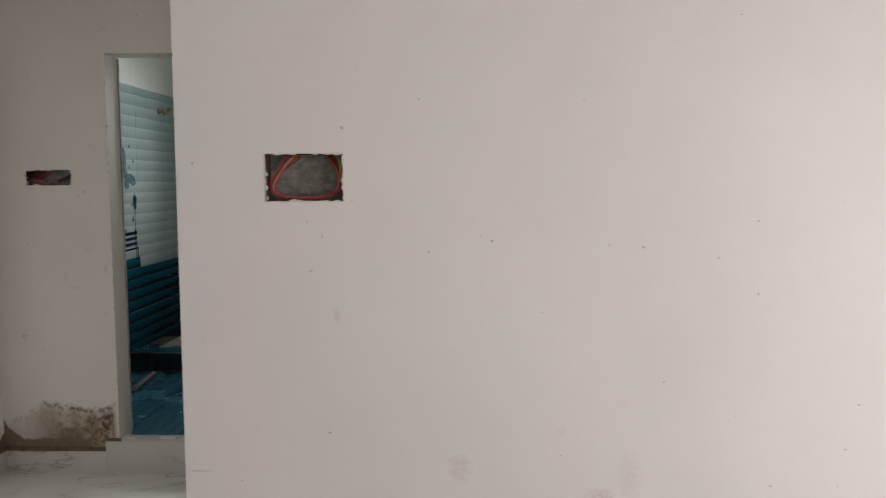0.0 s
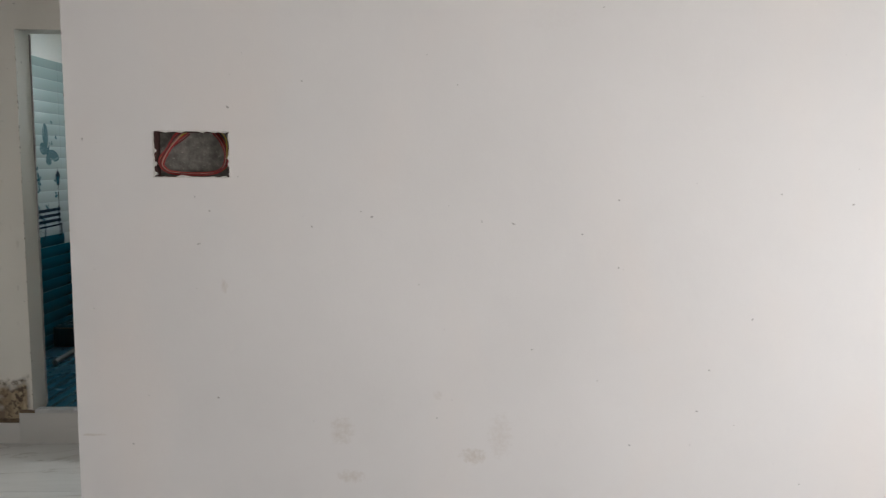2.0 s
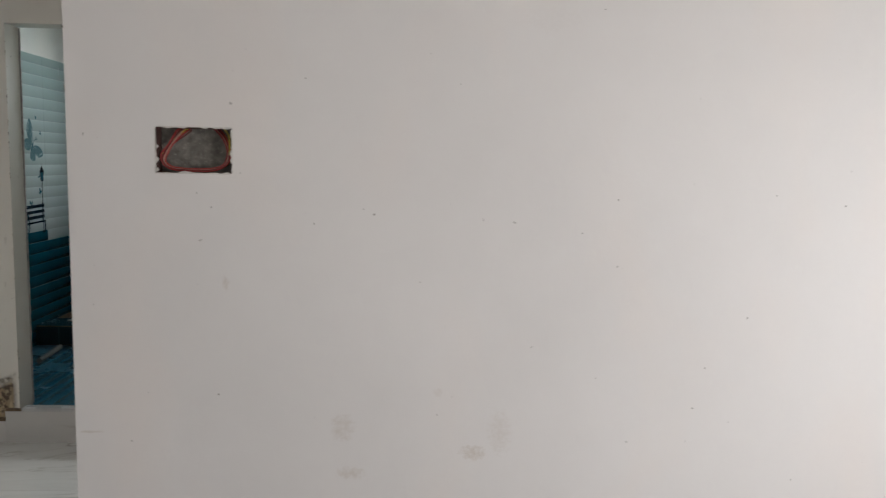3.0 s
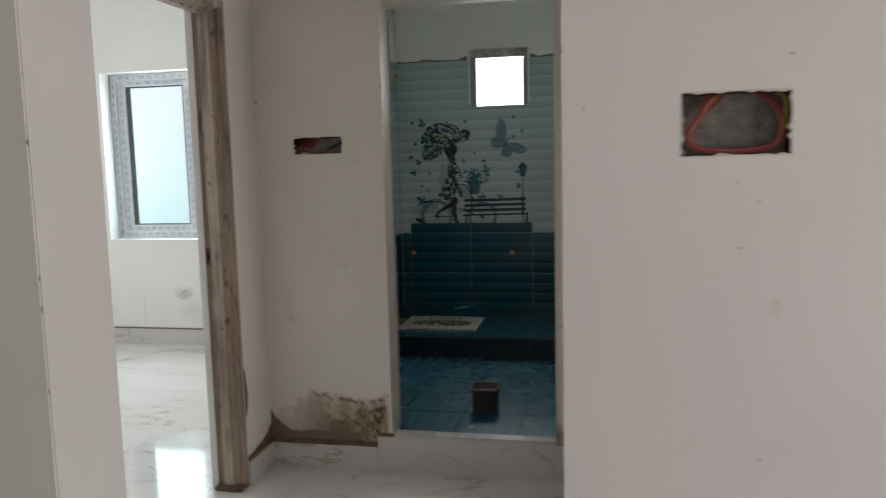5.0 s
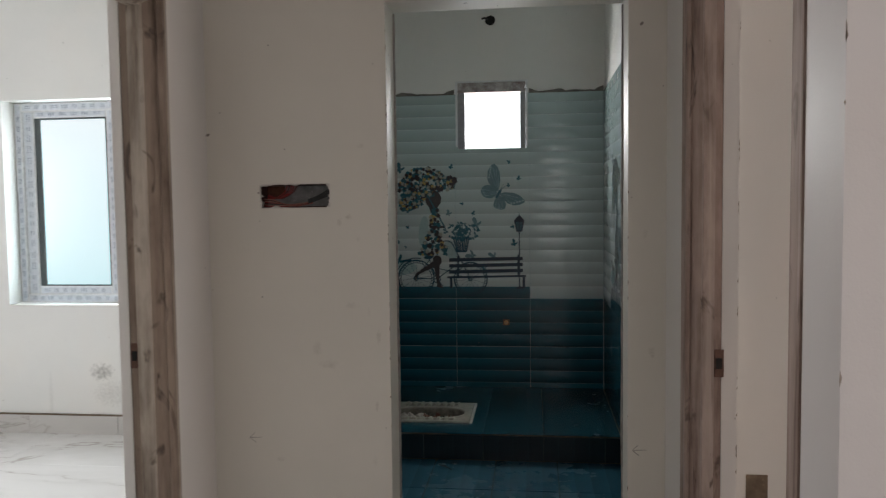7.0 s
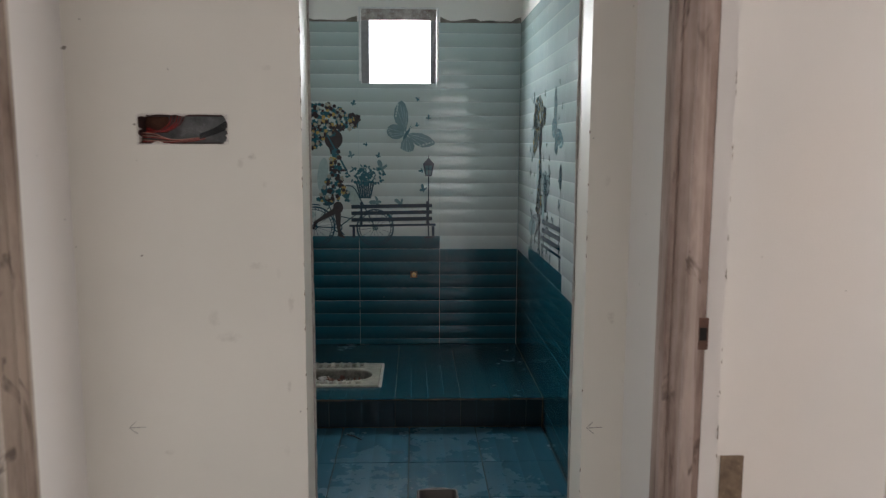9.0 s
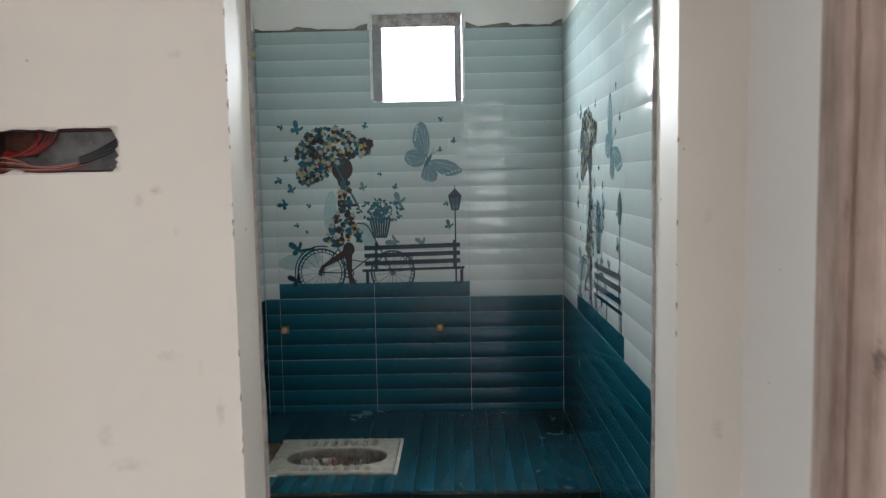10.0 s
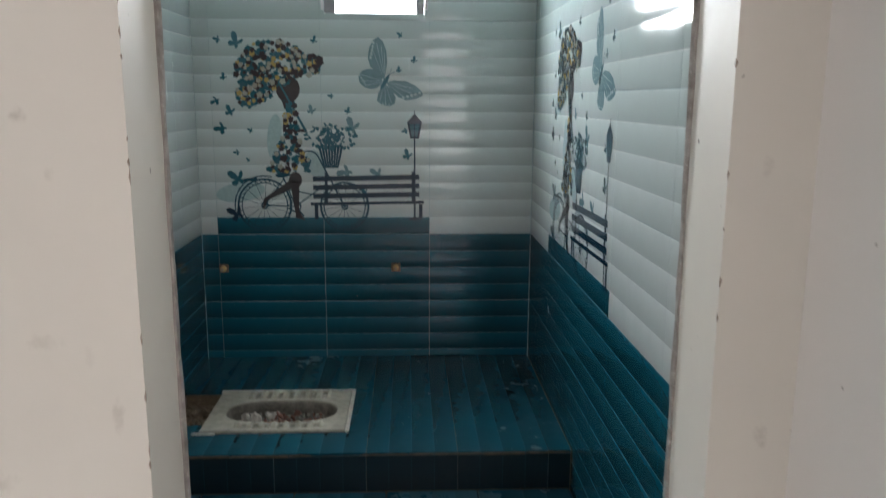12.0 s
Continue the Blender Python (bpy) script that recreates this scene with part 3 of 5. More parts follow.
backdrop("backdrop_bright_room", -6.2, -1.6, 7.4, 7.45, -0.5, 4.0, 1.9)
backdrop("backdrop_bathroom", -2.5, -0.6, 7.35, 7.4, 0.6, 4.6, 5.0)


# ---- wiring boxes ----
def ragged_ring(hole, y, seed, rough=0.007):
    """The broken plaster edge of a hole: an uneven inner outline inside a straight outer one, a few millimetres thick."""
    rnd = random.Random(seed)
    a, b, c, d = hole
    inner, outer = [], []
    steps = 14
    for side in range(4):
        for k in range(steps):
            f = k / steps
            p = [(a + (b - a) * f, c), (b, c + (d - c) * f), (b - (b - a) * f, d), (a, d - (d - c) * f)][side]
            n = [(0, 1), (-1, 0), (0, -1), (1, 0)][side]
            q = rough * (rnd.random() ** 3) * (0.3 if k == 0 else 1)
            inner.append((p[0] + n[0] * q + rnd.uniform(-1, 1) * 0.001, p[1] + n[1] * q))
            o = 0.0025
            outer.append((p[0] - n[0] * o - (o * (1 if side == 0 else -1 if side == 2 else 0) if k == 0 and side % 2 == 0 else 0), p[1] - n[1] * o))
    bm = bmesh.new()
    rows = [[bm.verts.new((x, yy, z)) for x, z in line] for line, yy in ((outer, y - 0.0003), (inner, y - 0.0016), (inner, y + 0.016))]
    m = len(inner)
    for r, s in zip(rows, rows[1:]):
        for k in range(m):
            bm.faces.new((r[k], r[(k + 1) % m], s[(k + 1) % m], s[k]))
    return bm


def wire(path, radius=0.0022, bend=8):
    """A wire through a few points, rounded between them."""
    pts = [Vector(p) for p in path]
    out = []
    for i in range(len(pts) - 1):
        p0, p1, p2, p3 = pts[max(i - 1, 0)], pts[i], pts[i + 1], pts[min(i + 2, len(pts) - 1)]
        for k in range(bend):
            t = k / bend
            out.append(0.5 * ((2 * p1) + (p2 - p0) * t + (2 * p0 - 5 * p1 + 4 * p2 - p3) * t * t + (3 * p1 - p0 - 3 * p2 + p3) * t ** 3))
    out.append(pts[-1])
    return tube(bmesh.new(), out, radius, 7)


def wiring_box(hole, y, seed, label, back):
    a, b, c, d = hole
    ob = thing("wiring_box", (a + b) / 2, y + 0.05, c, label, "wiring box")
    part("back_plate", boxes((a + 0.002, b - 0.002, y + 0.058, y + 0.0695, c + 0.002, d - 0.002)), back, ob, "rough grey cement back")
    part("box_side", boxes((a + 0.0005, a + 0.003, y + 0.004, y + 0.058, c + 0.001, d - 0.001)), RUST, ob, "rust-red steel side")
    part("box_side", boxes((b - 0.003, b - 0.0005, y + 0.004, y + 0.058, c + 0.001, d - 0.001)), RUST, ob, "rust-red steel side")
    part("box_side", boxes((a + 0.003, b - 0.003, y + 0.004, y + 0.058, c + 0.0005, c + 0.003)), RUST, ob, "rust-red steel side")
    part("box_side", boxes((a + 0.003, b - 0.003, y + 0.004, y + 0.058, d - 0.003, d - 0.0005)), RUST, ob, "rust-red steel side")
    part("plaster_edge", ragged_ring(hole, y, seed), LIP, ob, "broken ragged plaster edge")
    return ob


big_box = wiring_box(HA, YA, 3, "open wiring box in the wall with looped red wires", CEMENT_GREY)
a, b, c, d = HA
rnd = random.Random(11)
for k, (mat, r) in enumerate([(WIRE_RED, 0.0026), (WIRE_DARK, 0.0024), (WIRE_PALE, 0.0024), (WIRE_RED, 0.0024), (WIRE_YELLOW, 0.0018), (WIRE_RED, 0.0026), (WIRE_DARK, 0.0022)]):
    j = 0.0042 * (k % 4)
    y = YA + 0.022 + 0.005 * (k // 2)
    x_in = a + 0.070 + 0.005 * k
    part("wire", wire([(x_in, y + 0.03, d - 0.002), (x_in - 0.012, y + 0.008, d - 0.012 - j), (a + 0.034 + j, y, c + 0.090), (a + 0.012 + j, y - 0.004, c + 0.058 - j), (a + 0.018 + j, y - 0.002, c + 0.028),
                       (a + 0.052, y, c + 0.010 + j * 0.6), (a + 0.115, y, c + 0.007 + j * 0.5), (b - 0.060, y, c + 0.010 + j * 0.6), (b - 0.016 - j, y, c + 0.034), (b - 0.011 - j * 0.8, y + 0.004, c + 0.075),
                       (b - 0.026 - j, y + 0.012, d - 0.030), (b - 0.050 - j * 1.3, y + 0.03, d - 0.003)], r), mat, big_box)
part("wire", wire([(b - 0.030, YA + 0.03, d - 0.004), (b - 0.018, YA + 0.016, d - 0.014), (b - 0.010, YA + 0.012, d - 0.034), (b - 0.012, YA + 0.02, c + 0.06)], 0.002), WIRE_YELLOW, big_box)

small_box = wiring_box(HC, YC, 8, "narrow open wiring box in the wall with tangled wires", CEMENT_PALE)
a, b, c, d = HC
part("rust_patch", boxes((a + 0.003, a + 0.062, YC + 0.0535, YC + 0.0575, c + 0.028, d - 0.004), bevel=0.002), CEMENT_RUSTY, small_box, "rust-brown stained corner")
for k, mat in enumerate([WIRE_RED, WIRE_DARK, WIRE_RED, WIRE_RED, WIRE_DARK]):
    part("wire", wire([(a + 0.012, YC + 0.03 + 0.003 * k, c + 0.030 + 0.003 * k), (a + 0.040 + 0.005 * k, YC + 0.024, c + 0.030), (a + 0.068 + 0.007 * k, YC + 0.03, c + 0.048), (a + 0.072 + 0.008 * k, YC + 0.045, d - 0.004)], 0.0018), mat, small_box)
for k, mat in enumerate([WIRE_PALE, WIRE_DARK, WIRE_PALE, WIRE_RED, WIRE_BLACK, WIRE_PALE, WIRE_RED]):
    part("wire", wire([(a + 0.006, YC + 0.02, c + 0.027 - 0.0035 * k), (a + 0.036 + 0.003 * k, YC + 0.012, c + 0.025 - 0.0036 * k), (a + 0.078 + 0.004 * k, YC + 0.012, c + 0.011 - 0.001 * k), (a + 0.118, YC + 0.014, c + 0.012 - 0.0012 * k), (b - 0.060, YC + 0.018, c + 0.019 - 0.001 * k)], 0.0011), mat, small_box)
for k in range(4):
    part("wire", wire([(b - 0.074, YC + 0.016, c + 0.015 + 0.003 * k), (b - 0.040, YC + 0.012, c + 0.024 + 0.004 * k), (b - 0.004, YC + 0.02, c + 0.040 + 0.006 * k)], 0.0024), WIRE_BLACK, small_box)
swap = Matrix(((1, 0, 0, 0), (0, 0, 1, 0), (0, 1, 0, 0), (0, 0, 0, 1)))
for outline in ([(b, d), (b - 0.014, d), (b - 0.009, d - 0.004), (b - 0.005, d - 0.011), (b - 0.001, d - 0.020), (b, d - 0.022)], [(b, c), (b, c + 0.016), (b - 0.003, c + 0.009), (b - 0.008, c + 0.005), (b - 0.012, c)], [(a, d), (a, d - 0.007), (a + 0.006, d - 0.004), (a + 0.018, d - 0.006), (a + 0.024, d)]):
    bm = bmesh.new()
    prism(bm, outline, YC - 0.0008, YC + 0.014)
    bmesh.ops.transform(bm, matrix=swap, verts=bm.verts)
    bmesh.ops.recalc_face_normals(bm, faces=bm.faces)
    part("plaster_edge", bm, LIP, small_box, "broken ragged plaster edge")


# ---- skirting, cement gaps ----
base = tagged(new("baseboard"), "white marble skirting tiles with grey veins", "skirting", kind="structure")


def skirting(x0, x1, y0, y1, z0, z1):
    return part("skirting_tile", boxes((x0, x1, y0, y1, z0, z1), bevel=0.0012), MARBLE_SKIRT, base)


skirting(XL + 0.013, -1.802, YC - 0.012, YC - 0.0005, 0, 0.106)
skirting(-1.800, -0.965, YC - 0.014, YC - 0.0125, 0, 0.158)
skirting(-1.800, DOOR_L + 0.011, YC - 0.0125, YC - 0.0005, 0, 0.158)
skirting(-0.963, XR1 - 0.001, YC - 0.012, YC - 0.0005, 0, 0.118)
skirting(XL + 0.0005, XL + 0.012, LD1 + 0.012, YC - 0.0005, 0, 0.106)
gap = cement("gap_cement", (0.075, 0.05, 0.032), (0.20, 0.14, 0.09), 30)
part("cement_bed", boxes((XL + 0.0005, -1.803, YC - 0.008, YC - 0.0004, 0.106, 0.126)), gap, base, "brown cement strip above the skirting")
part("cement_bed", boxes((-1.799, -1.722, YC - 0.010, YC - 0.0004, 0.158, 0.172)), gap, base, "brown cement strip above the skirting")
part("cement_bed", boxes((XL + 0.0004, XL + 0.008, LD1 + 0.012, YC - 0.008, 0.106, 0.128)), gap, base, "brown cement strip above the skirting")
part("cement_bed", boxes((-0.985, XR1 - 0.001, YC - 0.009, YC - 0.0004, 0.118, 0.150)), gap, base, "brown cement strip above the skirting")
for k in range(6):
    skirting(-6.3 + 0.6 * k + 0.001, -6.3 + 0.6 * (k + 1) - 0.001, YL - 0.012, YL - 0.0005, 0, 0.118)
part("cement_bed", boxes((-6.3, -2.7, YL - 0.009, YL - 0.0004, 0.118, 0.128)), gap, base, "dark cement line above the skirting")

# a strip where the plaster broke off beside the timber
flake = bmesh.new()
prism(flake, [(0, 0), (0.018, 0.02), (0.034, 0.09), (0.028, 0.13), (0.020, 0.17), (0.012, 0.215), (0, 0.22)], 0, 0.002)
bmesh.ops.transform(flake, matrix=Matrix.Translation((XL + 0.0005, LD1 + 0.006, 0.30)) @ Matrix(((0, 0, 1, 0), (1, 0, 0, 0), (0, 1, 0, 0), (0, 0, 0, 1))), verts=flake.verts)
part("broken_plaster", flake, CEMENT_BROWN, base, "brown patch of broken plaster")
part("rotten_foot", boxes((JAMB_L - 0.004, XL + 0.006, LD1 - 0.075, LD1 + 0.004, 0.0005, 0.022), bevel=0.006), gap, base, "dark rotten cement at the door frame's foot")
corner = bmesh.new()
prism(corner, [(0, 0), (0.19, 0), (0.19, 0.068), (0.17, 0.058), (0.15, 0.04), (0.12, 0.034), (0.09, 0.018), (0.05, 0.016)], 0, 0.0015)
bmesh.ops.transform(corner, matrix=Matrix.Translation((XL + 0.0004, YC - 0.192, 0.127)) @ Matrix(((0, 0, 1, 0), (1, 0, 0, 0), (0, 1, 0, 0), (0, 0, 0, 1))), verts=corner.verts)
part("broken_plaster", corner, CEMENT_BROWN, base, "brown damp plaster in the corner")
part("broken_plaster", boxes((-0.712, -0.655, 3.4675, 3.4695, 0.42, 0.69)), CEMENT_BROWN, base, "brown unpainted patch on the side room's wall")


def chips(parent, x, y, dx, dy, z0, z1, count, seed, size=0.006):
    """Small knocks along an upright plaster edge at (x, y); dx, dy: the ways in which its two faces run."""
    r = random.Random(seed)
    for k in range(count):
        z = r.uniform(z0, z1)
        h, w, d = size * r.uniform(0.5, 2.2), size * r.uniform(0.25, 0.6), size * r.uniform(0.25, 0.5)
        bm = bmesh.new()
        e = 0.0009
        ox, oy = x - dx * e, y - dy * e
        top, low, a, b, c = [bm.verts.new(v) for v in ((ox, oy, z + h), (ox, oy, z - h * r.uniform(0.5, 1)), (ox + dx * w, oy, z + h * r.uniform(-0.2, 0.4)), (ox, oy + dy * d, z + h * r.uniform(-0.3, 0.3)), (ox, oy, z))]
        for f in ((top, a, c), (a, low, c), (top, c, b), (b, c, low)):
            bm.faces.new(f)
        part("chip", bm, CHIP, parent)


CHIP = cement("chipped_plaster_core", (0.20, 0.15, 0.11), (0.42, 0.36, 0.30), 50)
chips(wall_end, DOOR_L, YC, -1, 1, 0.25, 2.0, 26, 31)
chips(wall_switch, XA, YA, 1, 1, 0.5, 1.9, 12, 32)
chips(bpy.data.objects["wall_corridor_end_side"], DOOR_R, YC, 1, 1, 0.25, 1.9, 12, 33)
chips(bpy.data.objects["wall_corridor_right"], XR2, RD1 - 0.070, -1, 1, 0.3, 1.9, 22, 34)
chips(bpy.data.objects["wall_stub"], STUB_X, STUB_Y1, -1, 1, 0.4, 1.8, 8, 35)
PENCIL = plain("pencil_line", (0.22, 0.19, 0.17), 0.8)
for x, z, parent in ((-2.201, 0.688, wall_end), (-0.987, 0.676, bpy.data.objects["wall_corridor_end_side"])):
    bm = bmesh.new()
    for x1, z1 in ((x + 0.042, z + 0.002), (x + 0.017, z + 0.017), (x + 0.020, z - 0.016)):
        tube(bm, [(x, YC - 0.0003, z), (x1, YC - 0.0003, z1)], 0.0007, 5)
    part("pencil_arrow", bm, PENCIL, parent, "faint pencil arrow on the plaster")


# ---- window of the bright room ----
window = thing("window_1", (WX0 + WX1) / 2, YL + 0.12, WZ0, "white plastic sliding window with printed film and frosted glass", "window", kind="structure")


def frame_bar(name, x0, x1, z0, z1, y0, y1, parent, across):
    """A frame bar with its film and rows of small unreadable print."""
    bar = part(name, boxes((x0, x1, y0, y1, z0, z1), bevel=0.004), UPVC, parent)
    m = 0.008
    part("film", boxes((x0 + m, x1 - m, y0 - 0.0012, y0 - 0.0002, z0 + m, z1 - m)), FILM, bar, "pale blue protective film")
    r = random.Random(int(1000 * (x0 + 9) + 77 * z0))
    bm = bmesh.new()
    s, e = (x0, x1) if across else (z0, z1)
    p = s + 0.03
    while p < e - 0.06:
        length = r.uniform(0.025, 0.05)
        lo, hi = (z0, z1) if across else (x0, x1)
        for row in (0.36, 0.58):
            q = lo + (hi - lo) * row
            n = r.randint(3, 5)
            for j in range(n):
                u0 = p + length * j / n
                u1 = u0 + length / n * r.uniform(0.5, 0.85)
                if across:
                    box(bm, u0, u1, y0 - 0.0018, y0 - 0.0013, q, q + 0.007)
                else:
                    box(bm, q, q + 0.007, y0 - 0.0018, y0 - 0.0013, u0, u1)
        p += length + r.uniform(0.02, 0.035)
    part("film_print", bm, FILM_INK, bar, "rows of small blue-grey print")
    return bar


FY = YL + 0.115
fx0, fx1, fz0, fz1 = WX0 + 0.004, WX1 - 0.004, WZ0 + 0.004, WZ1 - 0.003
frame_bar("frame_side", fx0, fx0 + 0.050, fz0, fz1, FY, FY + 0.06, window, False)
frame_bar("frame_side", fx1 - 0.050, fx1, fz0, fz1, FY, FY + 0.06, window, False)
frame_bar("frame_top", fx0 + 0.050, fx1 - 0.050, fz1 - 0.055, fz1, FY, FY + 0.06, window, True)
frame_bar("frame_bottom", fx0 + 0.050, fx1 - 0.050, fz0, fz0 + 0.055, FY, FY + 0.06, window, True)
sx0, sx1, sz0, sz1 = fx0 + 0.048, -3.921, fz0 + 0.050, fz1 - 0.050
frame_bar("sash_stile", sx0, sx0 + 0.075, sz0, sz1, FY + 0.015, FY + 0.05, window, False)
frame_bar("sash_stile", sx1 - 0.062, sx1, sz0, sz1, FY + 0.012, FY + 0.05, window, False)
frame_bar("sash_rail", sx0 + 0.075, sx1 - 0.062, sz0, sz0 + 0.055, FY + 0.016, FY + 0.05, window, True)
frame_bar("sash_rail", sx0 + 0.075, sx1 - 0.062, sz1 - 0.045, sz1, FY + 0.016, FY + 0.05, window, True)
gx0, gx1, gz0, gz1 = sx0 + 0.075, sx1 - 0.062, sz0 + 0.055, sz1 - 0.045
part("gasket", boxes((gx0, gx0 + 0.042, FY + 0.024, FY + 0.030, gz0, gz1), (gx1 - 0.014, gx1, FY + 0.024, FY + 0.030, gz0, gz1), (gx0 + 0.042, gx1 - 0.014, FY + 0.024, FY + 0.030, gz0, gz0 + 0.010), (gx0 + 0.042, gx1 - 0.014, FY + 0.024, FY + 0.030, gz1 - 0.012, gz1)), GASKET, window, "dark rubber gasket")
pane = part("pane", boxes((gx0, gx1, FY + 0.032, FY + 0.036, gz0, gz1)), GLASS, window, "frosted pale blue glass pane")
pane.visible_shadow = False
part("window_sill", boxes((WX0 + 0.001, WX1 - 0.001, YL - 0.006, FY, WZ0 - 0.012, WZ0 + 0.004), bevel=0.002), PAINT_WHITE, window, "white painted sill")


def wall_hole(x, y, z, w, h, label, round_hole):
    ob = thing("pipe_hole", x, y, z, label, "wall hole")
    bm = bmesh.new()
    if round_hole:
        r = random.Random(5)
        rim = [(x + w / 2 * math.cos(2 * math.pi * k / 18) * r.uniform(0.92, 1.06), z + h / 2 * math.sin(2 * math.pi * k / 18) * r.uniform(0.92, 1.06)) for k in range(18)]
    else:
        rim = [(x - w / 2, z + h * 0.40), (x - w * 0.44, z + h / 2), (x - w * 0.1, z + h * 0.42), (x + w * 0.42, z + h / 2), (x + w / 2, z + h * 0.36), (x + w / 2, z - h * 0.3), (x + w * 0.25, z - h / 2), (x - w * 0.22, z - h * 0.46), (x - w / 2, z - h * 0.3)]
    front, back = [bm.verts.new((u, y - 0.0012, v)) for u, v in rim], [bm.verts.new((u * 0.96 + x * 0.04, y - 0.0006, v * 0.96 + z * 0.04)) for u, v in rim]
    m = len(rim)
    for k in range(m):
        bm.faces.new((front[k], front[(k + 1) % m], back[(k + 1) % m], back[k]))
    bm.faces.new(back)
    part("opening", bm, HOLE, ob)
    return ob


wall_hole(-4.802, YL, 2.353, 0.072, 0.085, "dark unfinished pipe hole in the white wall", False)
vent = wall_hole(-1.541, BY1 + 0.008, 2.539, 0.062, 0.060, "round dark pipe hole above the bathroom window", True)
part("cable_end", wire([(-1.556, BY1 + 0.006, 2.545), (-1.575, BY1 - 0.004, 2.552), (-1.590, BY1 - 0.010, 2.545)], 0.006), WIRE_BLACK, vent)


# ---- bathroom ventilator ----
ventilator = thing("window_2", (VX0 + VX1) / 2, BY1 + 0.1, VZ0, "small bathroom window opening with a chipped plaster lintel", "window", kind="structure")
reveal = plain("grey_reveal_plaster", (0.30, 0.30, 0.31), 0.8)
for x0, x1 in ((VX0 + 0.001, VX0 + 0.045), (VX1 - 0.034, VX1 - 0.001)):
    part("side_reveal", boxes((x0, x1, BY1 + 0.003, BY1 + 0.030, VZ0 + 0.001, VZ1 - 0.061), bevel=0.003), reveal, ventilator, "grey plaster reveal")
lintel = cement("chipped_lintel_plaster", (0.20, 0.14, 0.13), (0.62, 0.60, 0.58), 22)
part("lintel_plaster", boxes((VX0 + 0.001, VX1 - 0.001, BY1 + 0.002, BY1 + 0.032, VZ1 - 0.060, VZ1 - 0.0005), bevel=0.003), lintel, ventilator, "chipped grey plaster under the lintel")
for x0, x1 in ((VX0 - 0.012, VX0 - 0.001), (VX1 + 0.001, VX1 + 0.012)):
    part("tile_edge", boxes((x0, x1, BY1 - 0.010, BY1 + 0.006, VZ0 + 0.012, VZ1), bevel=0.001), UPVC, ventilator, "pale cut tile edge")
part("tile_edge", boxes((VX0 - 0.014, VX1 + 0.014, BY1 - 0.011, BY1 + 0.006, VZ1 + 0.001, VZ1 + 0.008), bevel=0.001), UPVC, ventilator, "pale cut tile edge")
# rough cement line over the tiles
rnd = random.Random(4)
for which, (x0, x1) in enumerate(((BX0, VX0 - 0.02), (VX1 + 0.02, BX1))):
    bm = bmesh.new()
    tops = [(x0 + (x1 - x0) * k / 16, TILE_TOP + 0.006 + 0.02 * rnd.random() ** 3 + (0.012 if k in (0, 16) else 0)) for k in range(17)]
    for (u0, h0), (u1, h1) in zip(tops, tops[1:]):
        q = [bm.verts.new(p) for p in ((u0, BY1 - 0.004, TILE_TOP - 0.004), (u1, BY1 - 0.004, TILE_TOP - 0.004), (u1, BY1 + 0.003, h1), (u0, BY1 + 0.003, h0), (u0, BY1 + 0.0078, h0), (u1, BY1 + 0.0078, h1))]
        bm.faces.new(q[:4]), bm.faces.new((q[3], q[2], q[5], q[4]))
    part("cement_line", bm, CEMENT_GREY, wall_bath["back"], "rough grey cement along the tiles' upper edge")


# ---- bathroom tiles ----
LAP = 0.0012
PILLOW = ((0.0, 0.0), (0.10, 0.62), (0.5, 1.0), (0.90, 0.62), (1.0, 0.0))


def relief(v):
    """How far the cushioned tile face stands out at v, measured across its bands."""
    p = ((v - TILE_V0) / BAND) % 1.0
    for (a, h), (b, k) in zip(PILLOW, PILLOW[1:]):
        if p <= b:
            return LAP * (h + (k - h) * (p - a) / (b - a))


def breaks(v0, v1):
    """The places between v0 and v1 at which the tile face bends."""
    out = [v0]
    k = math.floor((v0 - TILE_V0) / BAND) - 1
    while TILE_V0 + k * BAND < v1:
        for e, _ in PILLOW[:-1]:
            v = TILE_V0 + (k + e) * BAND
            if v0 + 1e-4 < v < v1 - 1e-4:
                out.append(v)
        k += 1
    return out + [v1]


tile_meshes = {}


def tile(name, m, u0, u1, v0, v1, material, parent, flat=1.0):
    """One ceramic tile in the plane m (its axes: along u, along v, out), with a joint round it."""
    j = 0.0008
    w, h, phase = u1 - u0 - 2 * j, v1 - v0 - 2 * j, ((v0 - TILE_V0) / BAND) % 1.0
    key = (round(w, 4), round(h, 4), round(phase, 3), material.name)
    if key not in tile_meshes:
        rows = breaks(v0 + j, v1 - j)
        verts, faces, across = [], [], []
        for v in rows:
            r = flat * relief(v)
            verts += [(0, v - v0 - j, r), (w, v - v0 - j, r), (0, v - v0 - j, r), (w, v - v0 - j, r), (0, v - v0 - j, -0.0065), (w, v - v0 - j, -0.0065)]
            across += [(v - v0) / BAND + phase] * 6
        for k in range(len(rows) - 1):
            a, b = 6 * k, 6 * k + 6
            faces += [(a, a + 1, b + 1, b), (a + 4, a + 2, b + 2, b + 4), (a + 3, a + 5, b + 5, b + 3)]
        e = 6 * (len(rows) - 1)
        faces += [(4, 5, 3, 2), (e + 2, e + 3, e + 5, e + 4)]
        mesh = bpy.data.meshes.new(name)
        mesh.from_pydata(verts, [], faces)
        mesh.attributes.new("across", "FLOAT", "POINT").data.foreach_set("value", across)
        for k in range(len(rows) - 1):
            mesh.polygons[3 * k].use_smooth = True
        mesh.materials.append(material)
        tile_meshes[key] = mesh
    ob = new(name, tile_meshes[key])
    ob.parent = parent
    ob.matrix_world = m @ Matrix.Translation((u0 + j, v0 + j, 0))
    return ob


